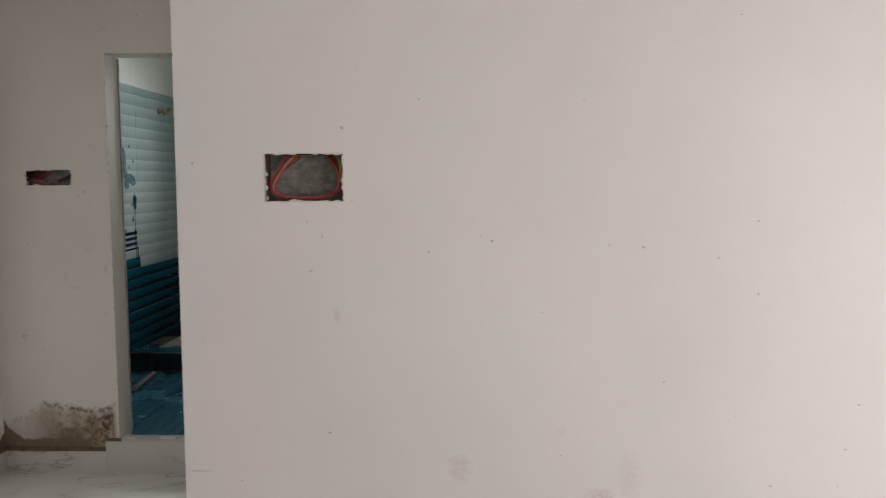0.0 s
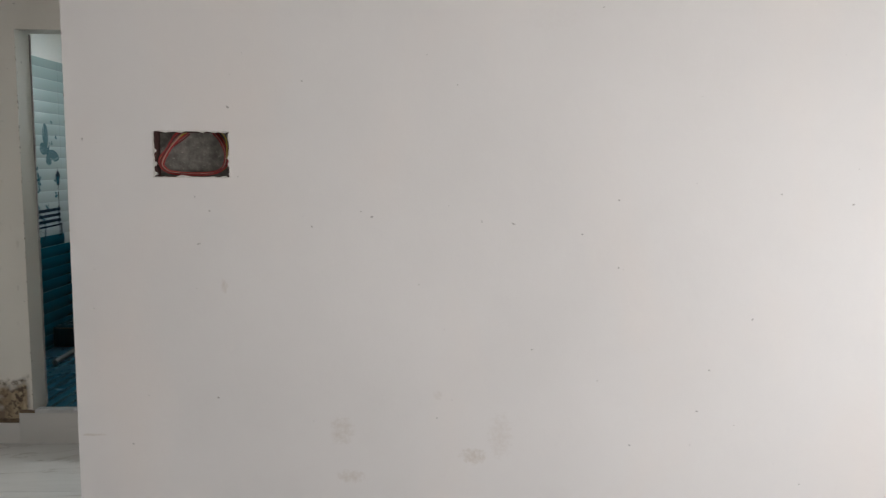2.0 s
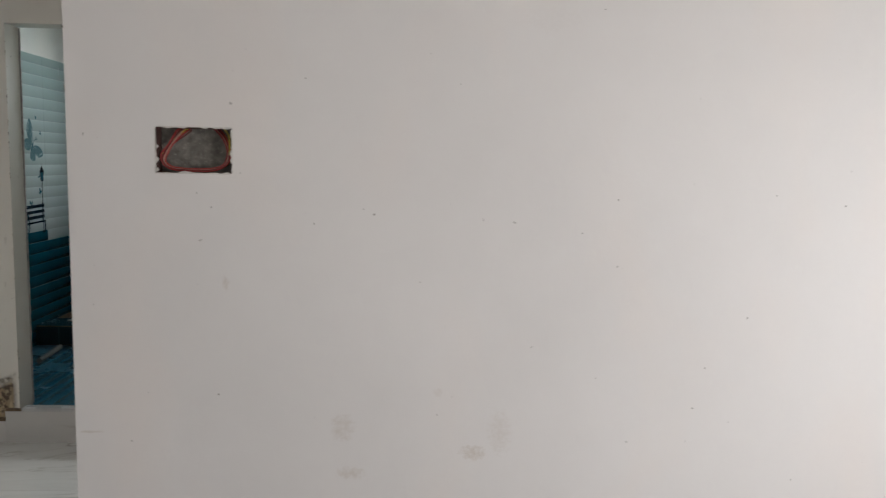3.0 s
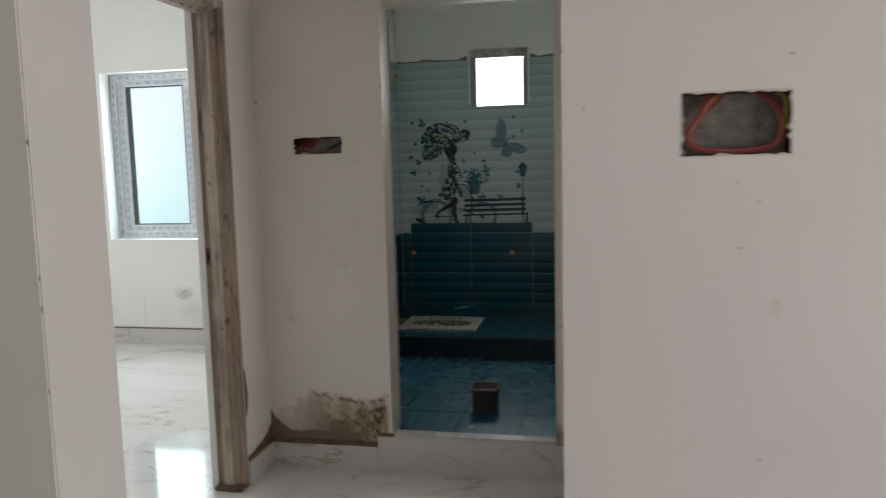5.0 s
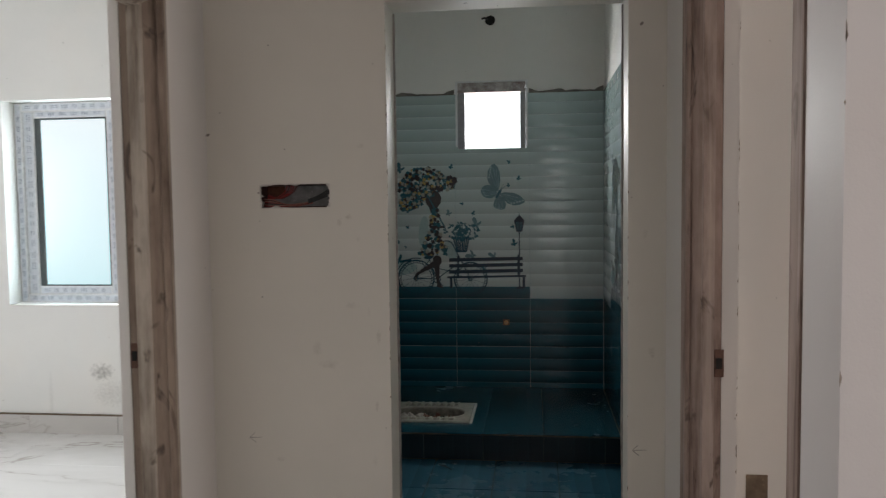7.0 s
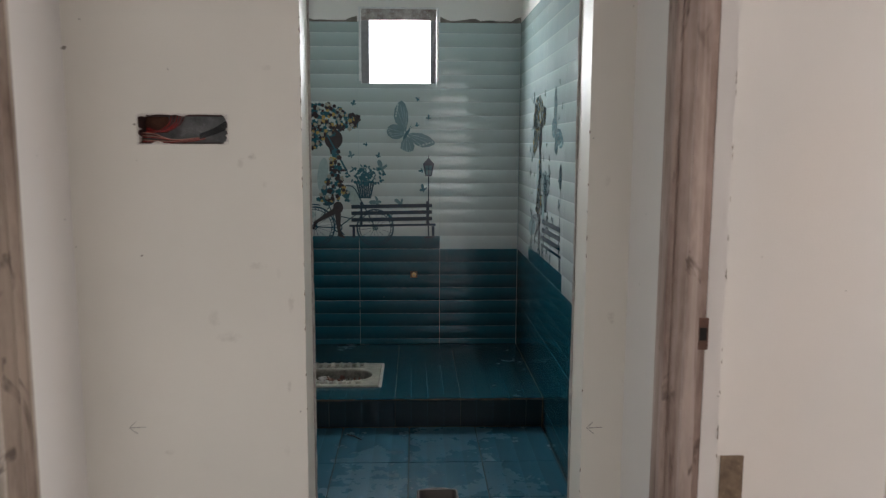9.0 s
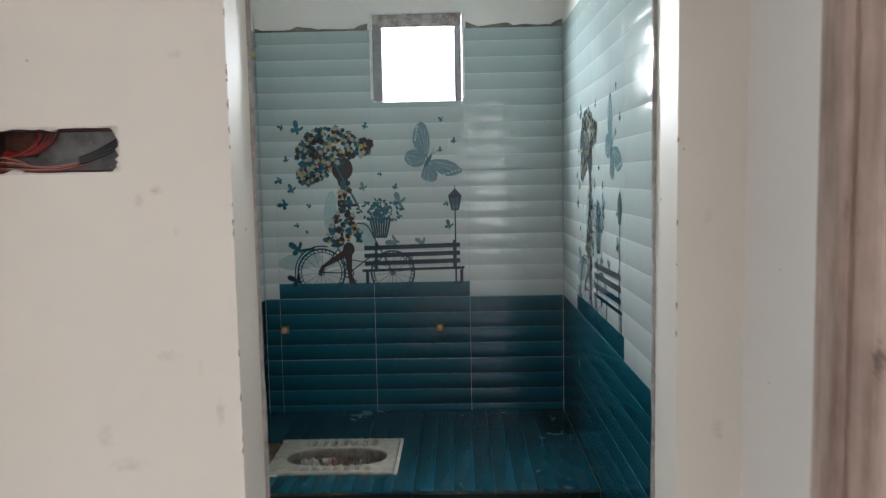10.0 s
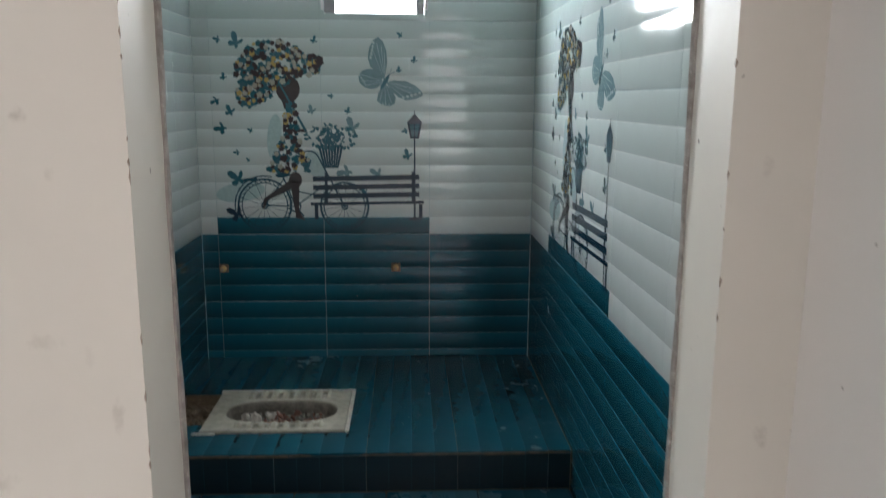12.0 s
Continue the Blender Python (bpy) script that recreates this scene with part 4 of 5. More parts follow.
def plane(origin, u, v, out):
    m = Matrix.Identity(4)
    for k, axis in enumerate((u, v, out, origin)):
        for r in range(3):
            m[r][k] = axis[r]
    return m


X, Y, Z = (1, 0, 0), (0, 1, 0), (0, 0, 1)
BACK = plane((0, BY1, 0), X, Z, (0, -1, 0))
RIGHT = plane((BX1, 0, 0), (0, -1, 0), Z, (-1, 0, 0))
LEFT = plane((BX0, 0, 0), Y, Z, X)
ROWS_V = [LOW - 0.01] + [TILE_V0 + 4 * BAND * k for k in range(7)] + [TILE_TOP]
MUR_B, MUR_R, MUR_L = -2.219, -5.641, 4.425        # where the picture starts, along each wall


def clipped(u0, u1, v0, v1, hole):
    """The pieces of a tile that remain round a rectangular opening."""
    a, b, c, d = hole
    if u1 <= a or u0 >= b or v1 <= c or v0 >= d:
        return [(u0, u1, v0, v1)]
    out = []
    if u0 < a:
        out.append((u0, a, v0, v1))
    if u1 > b:
        out.append((b, u1, v0, v1))
    s, e = max(u0, a), min(u1, b)
    if v0 < c:
        out.append((s, e, v0, c))
    if v1 > d:
        out.append((s, e, d, v1))
    return [p for p in out if p[1] - p[0] > 0.006 and p[3] - p[2] > 0.006]


def tile_wall(which, m, start, end, first, hole=(9, 9, 9, 9)):
    cuts = [start] + [first + TILE_W * k for k in range(-8, 12) if start + 0.01 < first + TILE_W * k < end - 0.01] + [end]
    for v0, v1 in zip(ROWS_V, ROWS_V[1:]):
        for u0, u1 in zip(cuts, cuts[1:]):
            picture = first - 0.01 < u0 and u1 < first + 2 * TILE_W + 0.01
            for piece in clipped(u0, u1, v0, v1, hole):
                p0, p1, q0, q1 = piece
                if q1 <= DARK_TOP + 0.001:
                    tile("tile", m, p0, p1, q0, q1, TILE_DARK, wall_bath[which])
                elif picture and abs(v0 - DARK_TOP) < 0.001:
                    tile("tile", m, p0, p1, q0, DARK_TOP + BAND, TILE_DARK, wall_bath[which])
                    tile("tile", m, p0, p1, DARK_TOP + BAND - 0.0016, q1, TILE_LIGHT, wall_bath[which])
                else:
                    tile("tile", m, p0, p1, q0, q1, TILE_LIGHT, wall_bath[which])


tile_wall("back", BACK, BX0 + 0.002, BX1 - 0.002, MUR_B, (VX0 - 0.002, VX1 + 0.002, VZ0, VZ1 + 0.3))
tile_wall("right", RIGHT, -BY1 + 0.003, -YCI - 0.001, MUR_R)
tile_wall("left", LEFT, YCI + 0.001, BY1 - 0.003, MUR_L)
for which, bm in (("back", boxes((BX0, VX0, BY1 + 0.001, BY1 + 0.0075, 0.1, TILE_TOP - 0.002), (VX1, BX1, BY1 + 0.001, BY1 + 0.0075, 0.1, TILE_TOP - 0.002), (VX0, VX1, BY1 + 0.001, BY1 + 0.0075, 0.1, VZ0 - 0.002))),
                  ("right", boxes((BX1 + 0.001, BX1 + 0.0075, YCI + 0.001, BY1, 0.1, TILE_TOP - 0.002))), ("left", boxes((BX0 - 0.0075, BX0 - 0.001, YCI + 0.001, BY1, 0.1, TILE_TOP - 0.002)))):
    part("tile_joint", bm, GROUT_TEAL, wall_bath[which], "pale teal tile joints")

# platform top, riser and wet floor: the bands run away from the door
TOP = plane((0, 0, HIGH), (0, -1, 0), X, Z)
RISER = plane((0, PLAT_Y, 0), (0, 0, -1), X, (0, -1, 0))
SHIFT = 0.065
WET = plane((SHIFT, 0, LOW), (0, -1, 0), X, Z)
xs = [BX0 + 0.005] + [TILE_V0 + 4 * BAND * k for k in range(-9, -2) if BX0 + 0.02 < TILE_V0 + 4 * BAND * k < BX1 - 0.02] + [BX1 - 0.005]
ys = [PLAT_Y - 0.004, PLAT_Y + TILE_W, PLAT_Y + 2 * TILE_W, BY1 - 0.005]
for x0, x1 in zip(xs, xs[1:]):
    for y0, y1 in zip(ys, ys[1:]):
        for u0, u1, v0, v1 in clipped(-y1, -y0, x0, x1, (-PAN[3], -PAN[2], BARE[0], PAN[1])):
            tile("platform_tile", TOP, u0, u1, v0, v1, TILE_PLATFORM, platform, 0.5)
    tile("riser_tile", RISER, -HIGH + 0.012, -LOW - 0.002, x0, x1, TILE_RISER_SHADED, platform, 0.5)
lines = [TILE_V0 + 4 * BAND * k + SHIFT for k in range(-10, -1)]
wet_xs = [BX0 + 0.005] + [x for x in lines if BX0 + 0.02 < x < BX1 - 0.02] + [BX1 - 0.005]
wet_ys = [SILL_Y + 0.001, 4.065, 4.385, 4.705, PLAT_Y]
for row, (y0, y1) in enumerate(zip(wet_ys, wet_ys[1:])):
    # the first row runs on into the doorway
    cuts = sorted(wet_xs + [DOOR_L + 0.011, DOOR_R - 0.001]) if row == 0 else wet_xs
    for x0, x1 in zip(cuts, cuts[1:]):
        if x1 - x0 > 0.012:
            start = y0 if row or DOOR_L < (x0 + x1) / 2 < DOOR_R else YCI + 0.001
            tile("floor_tile", WET, -y1 + 0.0022, -start - 0.0010, x0 - SHIFT + 0.0022, x1 - SHIFT - 0.0022, TILE_FLOOR, bath_floor, 0.6)
tile("platform_tile", TOP, -BARE[2], -PAN[2], BARE[0], PAN[0], TILE_PLATFORM, platform, 0.5)
# broken tile edge of the platform
bm = bmesh.new()
rnd = random.Random(21)
x = BX0 + 0.01
while x < BX1 - 0.05:
    w = rnd.uniform(0.04, 0.16)
    if rnd.random() < 0.72:
        box(bm, x, min(x + w, BX1 - 0.01), PLAT_Y - 0.0065, PLAT_Y + 0.004, HIGH - 0.008 - rnd.uniform(0, 0.004), HIGH - 0.003)
    x += w + 0.004
part("broken_edge", bm, gap, platform, "brown chipped edge of the platform")


def ragged_strip(x, inward, y, z0, z1, seed):
    """A rough upright line of cement between plaster and tiles."""
    q = random.Random(seed)
    bm = bmesh.new()
    rows = []
    for k in range(41):
        z, w = z0 + (z1 - z0) * k / 40, 0.003 + 0.005 * q.random() ** 2
        rows.append([bm.verts.new(p) for p in ((x - inward * 0.002, y - w, z), (x + inward * 0.0035, y - w * 0.8, z), (x + inward * (0.004 + 0.003 * q.random()), y + 0.004, z), (x - inward * 0.002, y + 0.006, z))])
    for s, t in zip(rows, rows[1:]):
        for k in range(4):
            bm.faces.new((s[k], s[(k + 1) % 4], t[(k + 1) % 4], t[k]))
    bm.faces.new(rows[0][::-1]), bm.faces.new(rows[-1])
    return bm


edge_cement = cement("tile_edge_cement", (0.22, 0.19, 0.175), (0.46, 0.42, 0.39), 34)
part("cement_strip", ragged_strip(DOOR_L, 1, YCI, LOW, DOOR_TOP - 0.004, 51), edge_cement, wall_end, "rough grey-brown cement beside the tiles")
part("cement_strip", ragged_strip(DOOR_R, -1, YCI, LOW, DOOR_TOP - 0.004, 52), edge_cement, bpy.data.objects["wall_corridor_end_side"], "rough grey-brown cement beside the tiles")


# ---- printed picture on the tiles ----
class Print:
    """Flat printed shapes in u (along the wall) and v (up), laid over the wavy tile face."""

    def __init__(self):
        self.polys = []

    def poly(self, points):
        self.polys.append(points)
        return self

    def bar(self, u0, v0, u1, v1, width, end=None):
        a, b = Vector((u0, v0)), Vector((u1, v1))
        s = (b - a).orthogonal().normalized()
        e = width if end is None else end
        return self.poly([a + s * width / 2, a - s * width / 2, b - s * e / 2, b + s * e / 2])

    def oval(self, u, v, ru, rv, turn=0.0, n=16, a0=0.0, a1=360.0):
        t = radians(turn)
        pts = []
        for k in range(n + (a1 - a0 < 359.9)):
            a = radians(a0 + (a1 - a0) * k / n)
            x, y = ru * math.cos(a), rv * math.sin(a)
            pts.append((u + x * math.cos(t) - y * math.sin(t), v + x * math.sin(t) + y * math.cos(t)))
        return self.poly(pts)

    def ring(self, u, v, r, width, n=30, a0=0.0, a1=360.0):
        for k in range(n):
            a, b = radians(a0 + (a1 - a0) * k / n), radians(a0 + (a1 - a0) * (k + 1) / n)
            self.poly([(u + (r - width / 2) * math.cos(a), v + (r - width / 2) * math.sin(a)), (u + (r + width / 2) * math.cos(a), v + (r + width / 2) * math.sin(a)),
                       (u + (r + width / 2) * math.cos(b), v + (r + width / 2) * math.sin(b)), (u + (r - width / 2) * math.cos(b), v + (r - width / 2) * math.sin(b))])
        return self

    def flower(self, u, v, r, turn):
        for k in range(5):
            a = radians(turn + 72 * k)
            self.oval(u + 0.5 * r * math.cos(a), v + 0.5 * r * math.sin(a), 0.58 * r, 0.46 * r, turn + 72 * k, 7)
        return self

    def butterfly(self, u, v, s, turn, fold=1.0):
        """Two large and two small wings and a body; fold narrows the far pair."""
        t = radians(turn)

        def at(x, y):
            return u + s * (x * math.cos(t) - y * math.sin(t)), v + s * (x * math.sin(t) + y * math.cos(t))

        for side, grow in ((-1, 1.0), (fold, 0.85)):
            for wing in (((0, 0.02), (0.16, 0.52), (0.52, 0.86), (0.86, 0.84), (0.92, 0.52), (0.62, 0.16), (0.30, 0.0)), ((0, 0), (0.40, 0.02), (0.70, -0.14), (0.66, -0.44), (0.36, -0.56), (0.12, -0.34))):
                self.poly([at(side * grow * x, grow * y) for x, y in wing])
        x, y = at(0, 0.02)
        self.oval(x, y, s * 0.07, s * 0.36, turn, 8)
        return self

    def mesh(self, name, material, lift):
        bm = bmesh.new()
        for points in self.polys:
            try:
                bm.faces.new([bm.verts.new((p[0], p[1], 0)) for p in points])
            except ValueError:
                pass
        if bm.verts:
            low, high = min(v.co.y for v in bm.verts), max(v.co.y for v in bm.verts)
            for cut in breaks(low, high)[1:-1]:
                bmesh.ops.bisect_plane(bm, geom=bm.verts[:] + bm.edges[:] + bm.faces[:], plane_co=(0, cut, 0), plane_no=(0, 1, 0))
        for v in bm.verts:
            v.co.z = relief(v.co.y) + lift
        bmesh.ops.recalc_face_normals(bm, faces=bm.faces)
        data = bpy.data.meshes.new(name)
        bm.to_mesh(data)
        bm.free()
        for p in data.polygons:
            if p.normal.z < 0:
                p.flip()
        data.materials.append(material)
        return data


def picture():
    """The printed garden picture: meshes by name, in the wall's own axes."""
    out = []

    def add(name, shape, ink, layer):
        out.append((name, shape.mesh(name, ink, 0.0002 + 0.00022 * layer)))

    # bench
    p = Print()
    for v, u0, u1, w in ((1.092, 0.412, 0.866, 0.021), (1.055, 0.412, 0.866, 0.021), (1.018, 0.412, 0.866, 0.021), (0.984, 0.400, 0.886, 0.013)):
        p.bar(u0, v - 0.006, u1, v + 0.002, w)
    for u in (0.424, 0.872):
        p.bar(u, 0.978, u, 0.912, 0.015)
    p.bar(0.468, 1.112, 0.468, 0.984, 0.012), p.bar(0.840, 1.118, 0.840, 0.984, 0.014)
    add("bench_print", p, INK_NAVY, 4)
    # street lamp
    p = Print().bar(0.846, 0.914, 0.846, 1.268, 0.0085, 0.006)
    p.poly([(0.820, 0.908), (0.872, 0.908), (0.862, 0.920), (0.832, 0.920)])
    p.poly([(0.813, 1.326), (0.879, 1.326), (0.846, 1.362)]).poly([(0.828, 1.258), (0.864, 1.258), (0.877, 1.326), (0.815, 1.326)]).bar(0.846, 1.36, 0.846, 1.378, 0.004, 0.001)
    add("lamp_post_print", p, INK_NAVY, 5)
    add("lamp_glass_print", Print().poly([(0.834, 1.266), (0.844, 1.266), (0.844, 1.318), (0.824, 1.318)]).poly([(0.848, 1.266), (0.858, 1.266), (0.868, 1.318), (0.848, 1.318)]), INK_BLUE, 6)
    # bicycle
    p = Print()
    for u, v, r in ((0.205, 0.973, 0.112), (0.545, 0.968, 0.102)):
        p.ring(u, v, r, 0.0085, 36).ring(u, v, r * 0.86, 0.0042, 36).ring(u, v, r * 0.12, 0.006, 10)
        for k in range(34):
            a = radians(k * 360 / 34)
            p.bar(u + r * 0.86 * math.cos(a), v + r * 0.86 * math.sin(a), u + r * math.cos(a + 0.10), v + r * math.sin(a + 0.10), 0.004)
        for k in range(14):
            a = radians(k * 360 / 14 + 8)
            p.bar(u, v, u + r * math.cos(a), v + r * math.sin(a), 0.0018)
    p.bar(0.205, 0.973, 0.335, 0.968, 0.006).bar(0.335, 0.968, 0.285, 1.098, 0.006).bar(0.335, 0.968, 0.462, 1.06, 0.006).bar(0.290, 1.045, 0.405, 1.02, 0.005)
    p.bar(0.205, 0.973, 0.288, 1.085, 0.005).bar(0.545, 0.968, 0.440, 1.175, 0.007).ring(0.335, 0.968, 0.022, 0.007, 16).bar(0.345, 0.955, 0.372, 0.925, 0.006)
    p.ring(0.395, 1.155, 0.05, 0.006, 10, 20, 150).ring(0.205, 0.973, 0.126, 0.006, 12, 75, 190).oval(0.285, 1.104, 0.032, 0.012, 6).bar(0.11, 1.078, 0.175, 1.088, 0.014)
    add("bicycle_print", p, INK_DEEP, 2)
    # the painted rider, as a plain dark shape under the umbrella
    p = Print().oval(0.318, 1.462, 0.050, 0.056, 0, 20).poly([(0.290, 1.425), (0.345, 1.425), (0.336, 1.385), (0.300, 1.380)])
    p.bar(0.304, 1.352, 0.298, 1.290, 0.014).bar(0.292, 1.290, 0.392, 1.291, 0.013)
    p.oval(0.338, 1.082, 0.028, 0.034, 0, 16).bar(0.334, 1.08, 0.342, 0.940, 0.040, 0.016).poly([(0.336, 0.946), (0.352, 0.946), (0.376, 0.908), (0.334, 0.920)])
    p.bar(0.340, 1.075, 0.205, 0.996, 0.038, 0.014).bar(0.210, 1.000, 0.198, 0.958, 0.017, 0.008)
    add("plain_shape_print", p, INK_BROWN, 3)
    add("umbrella_stick_print", Print().bar(0.286, 1.480, 0.388, 1.288, 0.008, 0.010), INK_BLUE, 6)
    # flowers: a wide umbrella, a dress, a basket
    r = random.Random(9)
    flowers = {k: Print() for k in range(5)}

    def scatter(count, inside, size):
        placed = 0
        while placed < count:
            u, v = r.uniform(0.05, 0.55), r.uniform(1.05, 1.70)
            if inside(u, v):
                flowers[r.choice((0, 0, 0, 0, 1, 1, 2, 3, 3, 4))].flower(u, v, size * r.uniform(0.7, 1.25), r.uniform(0, 72))
                placed += 1

    def umbrella(u, v):
        dome = ((u - 0.262) / 0.162) ** 2 + ((v - 1.520) / 0.140) ** 2 < 1
        brim = 0.33 < u < 0.462 and abs(v - 1.578 + 0.22 * (u - 0.36)) < 0.046 - 0.15 * max(0.0, u - 0.36)
        foot = 1.385 + 0.50 * abs(u - 0.155) if u < 0.262 else 1.462 + 0.38 * (u - 0.262)
        return u > 0.104 and v > foot and (dome or brim or (u < 0.2 and v < 1.53))

    scatter(430, umbrella, 0.0105)
    scatter(110, lambda u, v: 1.118 < v < 1.268 and abs(u - 0.322) < 0.036 + (1.268 - v) * 0.42, 0.0110)
    scatter(34, lambda u, v: 1.268 < v < 1.398 and abs(u - 0.326) < 0.026, 0.0115)
    for k, (name, ink) in enumerate((("flower_print", INK_TEAL), ("flower_print", INK_BLUE), ("flower_print", INK_YELLOW), ("flower_print", INK_BROWN), ("flower_print", INK_CREAM))):
        add(name, flowers[k], ink, 7 + k)
    p = Print()
    for k in range(8):
        f = k / 7
        p.bar(0.443 + 0.094 * f, 1.222, 0.462 + 0.058 * f, 1.140, 0.0105, 0.0075)
    p.bar(0.438, 1.224, 0.542, 1.224, 0.010).bar(0.460, 1.138, 0.522, 1.138, 0.009)
    add("basket_print", p, INK_DEEP, 7)
    leaves = Print(), Print()
    for k in range(150):
        a, d = r.uniform(0, 2 * math.pi), r.random() ** 0.7
        spread = 0.074 if d < 0.75 else 0.110
        leaves[k % 2].oval(0.492 + spread * d * math.cos(a), 1.262 + 0.058 * d * math.sin(a), r.uniform(0.006, 0.012), r.uniform(0.004, 0.007), r.uniform(0, 180), 6)
    add("basket_flower_print", leaves[0], INK_TEAL, 8)
    add("basket_flower_print", leaves[1], INK_BLUE, 9)
    # pale leaves behind the wheels
    add("leaf_print", Print().oval(0.105, 1.030, 0.105, 0.042, 8, 24).oval(0.255, 1.265, 0.030, 0.095, -6, 22).oval(0.425, 1.150, 0.040, 0.062, 20, 20), INK_PALE, 0)
    # butterflies
    p = Print().poly([(0.720, 1.500), (0.690, 1.530), (0.662, 1.555), (0.652, 1.590), (0.658, 1.632), (0.676, 1.664), (0.696, 1.676), (0.716, 1.658), (0.730, 1.618), (0.733, 1.570)])
    p.oval(0.662, 1.505, 0.050, 0.041, -12, 18)
    p.poly([(0.726, 1.492), (0.760, 1.500), (0.812, 1.496), (0.852, 1.478), (0.880, 1.450), (0.880, 1.436), (0.850, 1.422), (0.810, 1.418), (0.776, 1.432), (0.750, 1.456)])
    p.poly([(0.722, 1.486), (0.694, 1.448), (0.688, 1.416), (0.706, 1.400), (0.740, 1.392), (0.762, 1.402), (0.768, 1.428), (0.752, 1.460)])
    add("butterfly_print", p, INK_GREY, 1)
    p = Print()
    root = (0.722, 1.494)
    for u, v in ((0.672, 1.625), (0.690, 1.650), (0.708, 1.640), (0.722, 1.610), (0.625, 1.522), (0.622, 1.498), (0.640, 1.478), (0.700, 1.412), (0.724, 1.402), (0.748, 1.410), (0.790, 1.480), (0.838, 1.466), (0.846, 1.440), (0.806, 1.428)):
        p.bar(root[0] + 0.22 * (u - root[0]), root[1] + 0.22 * (v - root[1]), u, v, 0.0008, 0.0020)
    for k in range(5):
        p.oval(0.664 + 0.003 * k, 1.592 + 0.015 * k, 0.0055, 0.0068, 0, 8).oval(0.800 + 0.017 * k, 1.428 + 0.005 * k, 0.0062, 0.0055, 0, 8)
        p.oval(0.618 + 0.006 * k, 1.520 - 0.010 * k, 0.0035, 0.0035, 0, 7).oval(0.700 + 0.013 * k, 1.405 - 0.002 * k, 0.0035, 0.0035, 0, 7)
    add("butterfly_vein_print", p, INK_PALE, 2)
    p = Print().oval(0.722, 1.492, 0.009, 0.036, -32, 10).bar(0.735, 1.52, 0.765, 1.535, 0.002).bar(0.735, 1.52, 0.752, 1.548, 0.002)
    add("butterfly_body_print", p, INK_BLUE, 3)
    small = ((0.04, 1.66, 0.018, 30), (0.430, 1.655, 0.018, -60), (0.79, 1.682, 0.015, 10), (0.845, 1.578, 0.017, -50), (0.782, 1.538, 0.015, -40), (0.055, 1.505, 0.018, -40), (0.022, 1.415, 0.022, 70),
             (0.310, 1.415, 0.015, 50), (0.565, 1.368, 0.017, -60), (0.81, 1.292, 0.016, 60), (0.818, 1.182, 0.026, -30), (0.10, 1.20, 0.015, 50), (0.145, 1.165, 0.011, 0), (0.50, 1.435, 0.014, 40), (0.16, 1.29, 0.014, 20), (0.635, 1.03, 0.016, 0))
    for u, v, s, turn in small:
        add("butterfly_print", Print().butterfly(u, v, s * 1.15, turn, 0.5), INK_TEAL, 3)
    for u, v, s, turn, ink in ((0.112, 1.645, 0.042, -35, INK_BLUE), (0.042, 1.30, 0.034, 50, INK_TEAL), (0.078, 1.365, 0.030, -20, INK_TEAL), (0.10, 1.085, 0.048, 10, INK_TEAL), (0.09, 0.935, 0.045, 20, INK_NAVY),
                               (0.585, 1.30, 0.045, -25, INK_GREY), (0.415, 1.37, 0.026, -30, INK_GREY), (0.560, 1.115, 0.042, 50, INK_GREY), (0.69, 1.105, 0.036, 10, INK_GREY)):
        add("butterfly_print", Print().butterfly(u, v, s, turn, 0.55), ink, 3)
    return out


PICTURE = picture()
for which, m, start in (("back", BACK, MUR_B), ("right", RIGHT, MUR_R), ("left", LEFT, MUR_L)):
    for name, data in PICTURE:
        ob = new(name, data)
        ob.parent = wall_bath[which]
        ob.matrix_world = m @ Matrix.Translation((start, 0, 0))


# ---- bathroom things ----
def squat_pan():
    """Ceramic squat pan: a ribbed rim round a long bowl."""
    x0, x1, y0, y1 = PAN
    ob = thing("squat_toilet", (x0 + x1) / 2, (y0 + y1) / 2, HIGH, "dusty white ceramic squat toilet pan full of rubble", "toilet")
    nx, ny = 150, 110
    bm = bmesh.new()
    grid = []
    for j in range(ny + 1):
        row = []
        for i in range(nx + 1):
            u, v = i / nx, j / ny
            d = (((u - 0.52) / 0.39) ** 2) ** 1.25 + (((v - 0.45) / 0.27) ** 2) ** 1.25
            z = HIGH + 0.012
            edge = min(u * 0.5, (1 - u) * 0.5, v * 0.4, (1 - v) * 0.4)
            z -= 0.010 * max(0, 1 - edge / 0.010) ** 2
            if d < 1.06:
                t = min(1.0, (1.06 - d) / 0.28)
                z -= 0.105 * (t * t * (3 - 2 * t))
            elif (v > 0.76 or v < 0.15) and 0.22 < u < 0.84 and 0.05 < v < 0.94:
                z += 0.009 * max(-1.0, min(1.0, 2.0 * math.cos(u * 2 * math.pi * 12)))
            row.append(bm.verts.new((x0 + (x1 - x0) * u, y0 + (y1 - y0) * v, z)))
        grid.append(row)
    for j in range(ny):
        for i in range(nx):
            bm.faces.new((grid[j][i], grid[j][i + 1], grid[j + 1][i + 1], grid[j + 1][i]))
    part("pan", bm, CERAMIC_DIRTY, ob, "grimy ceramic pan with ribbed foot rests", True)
    return ob


pan = squat_pan()


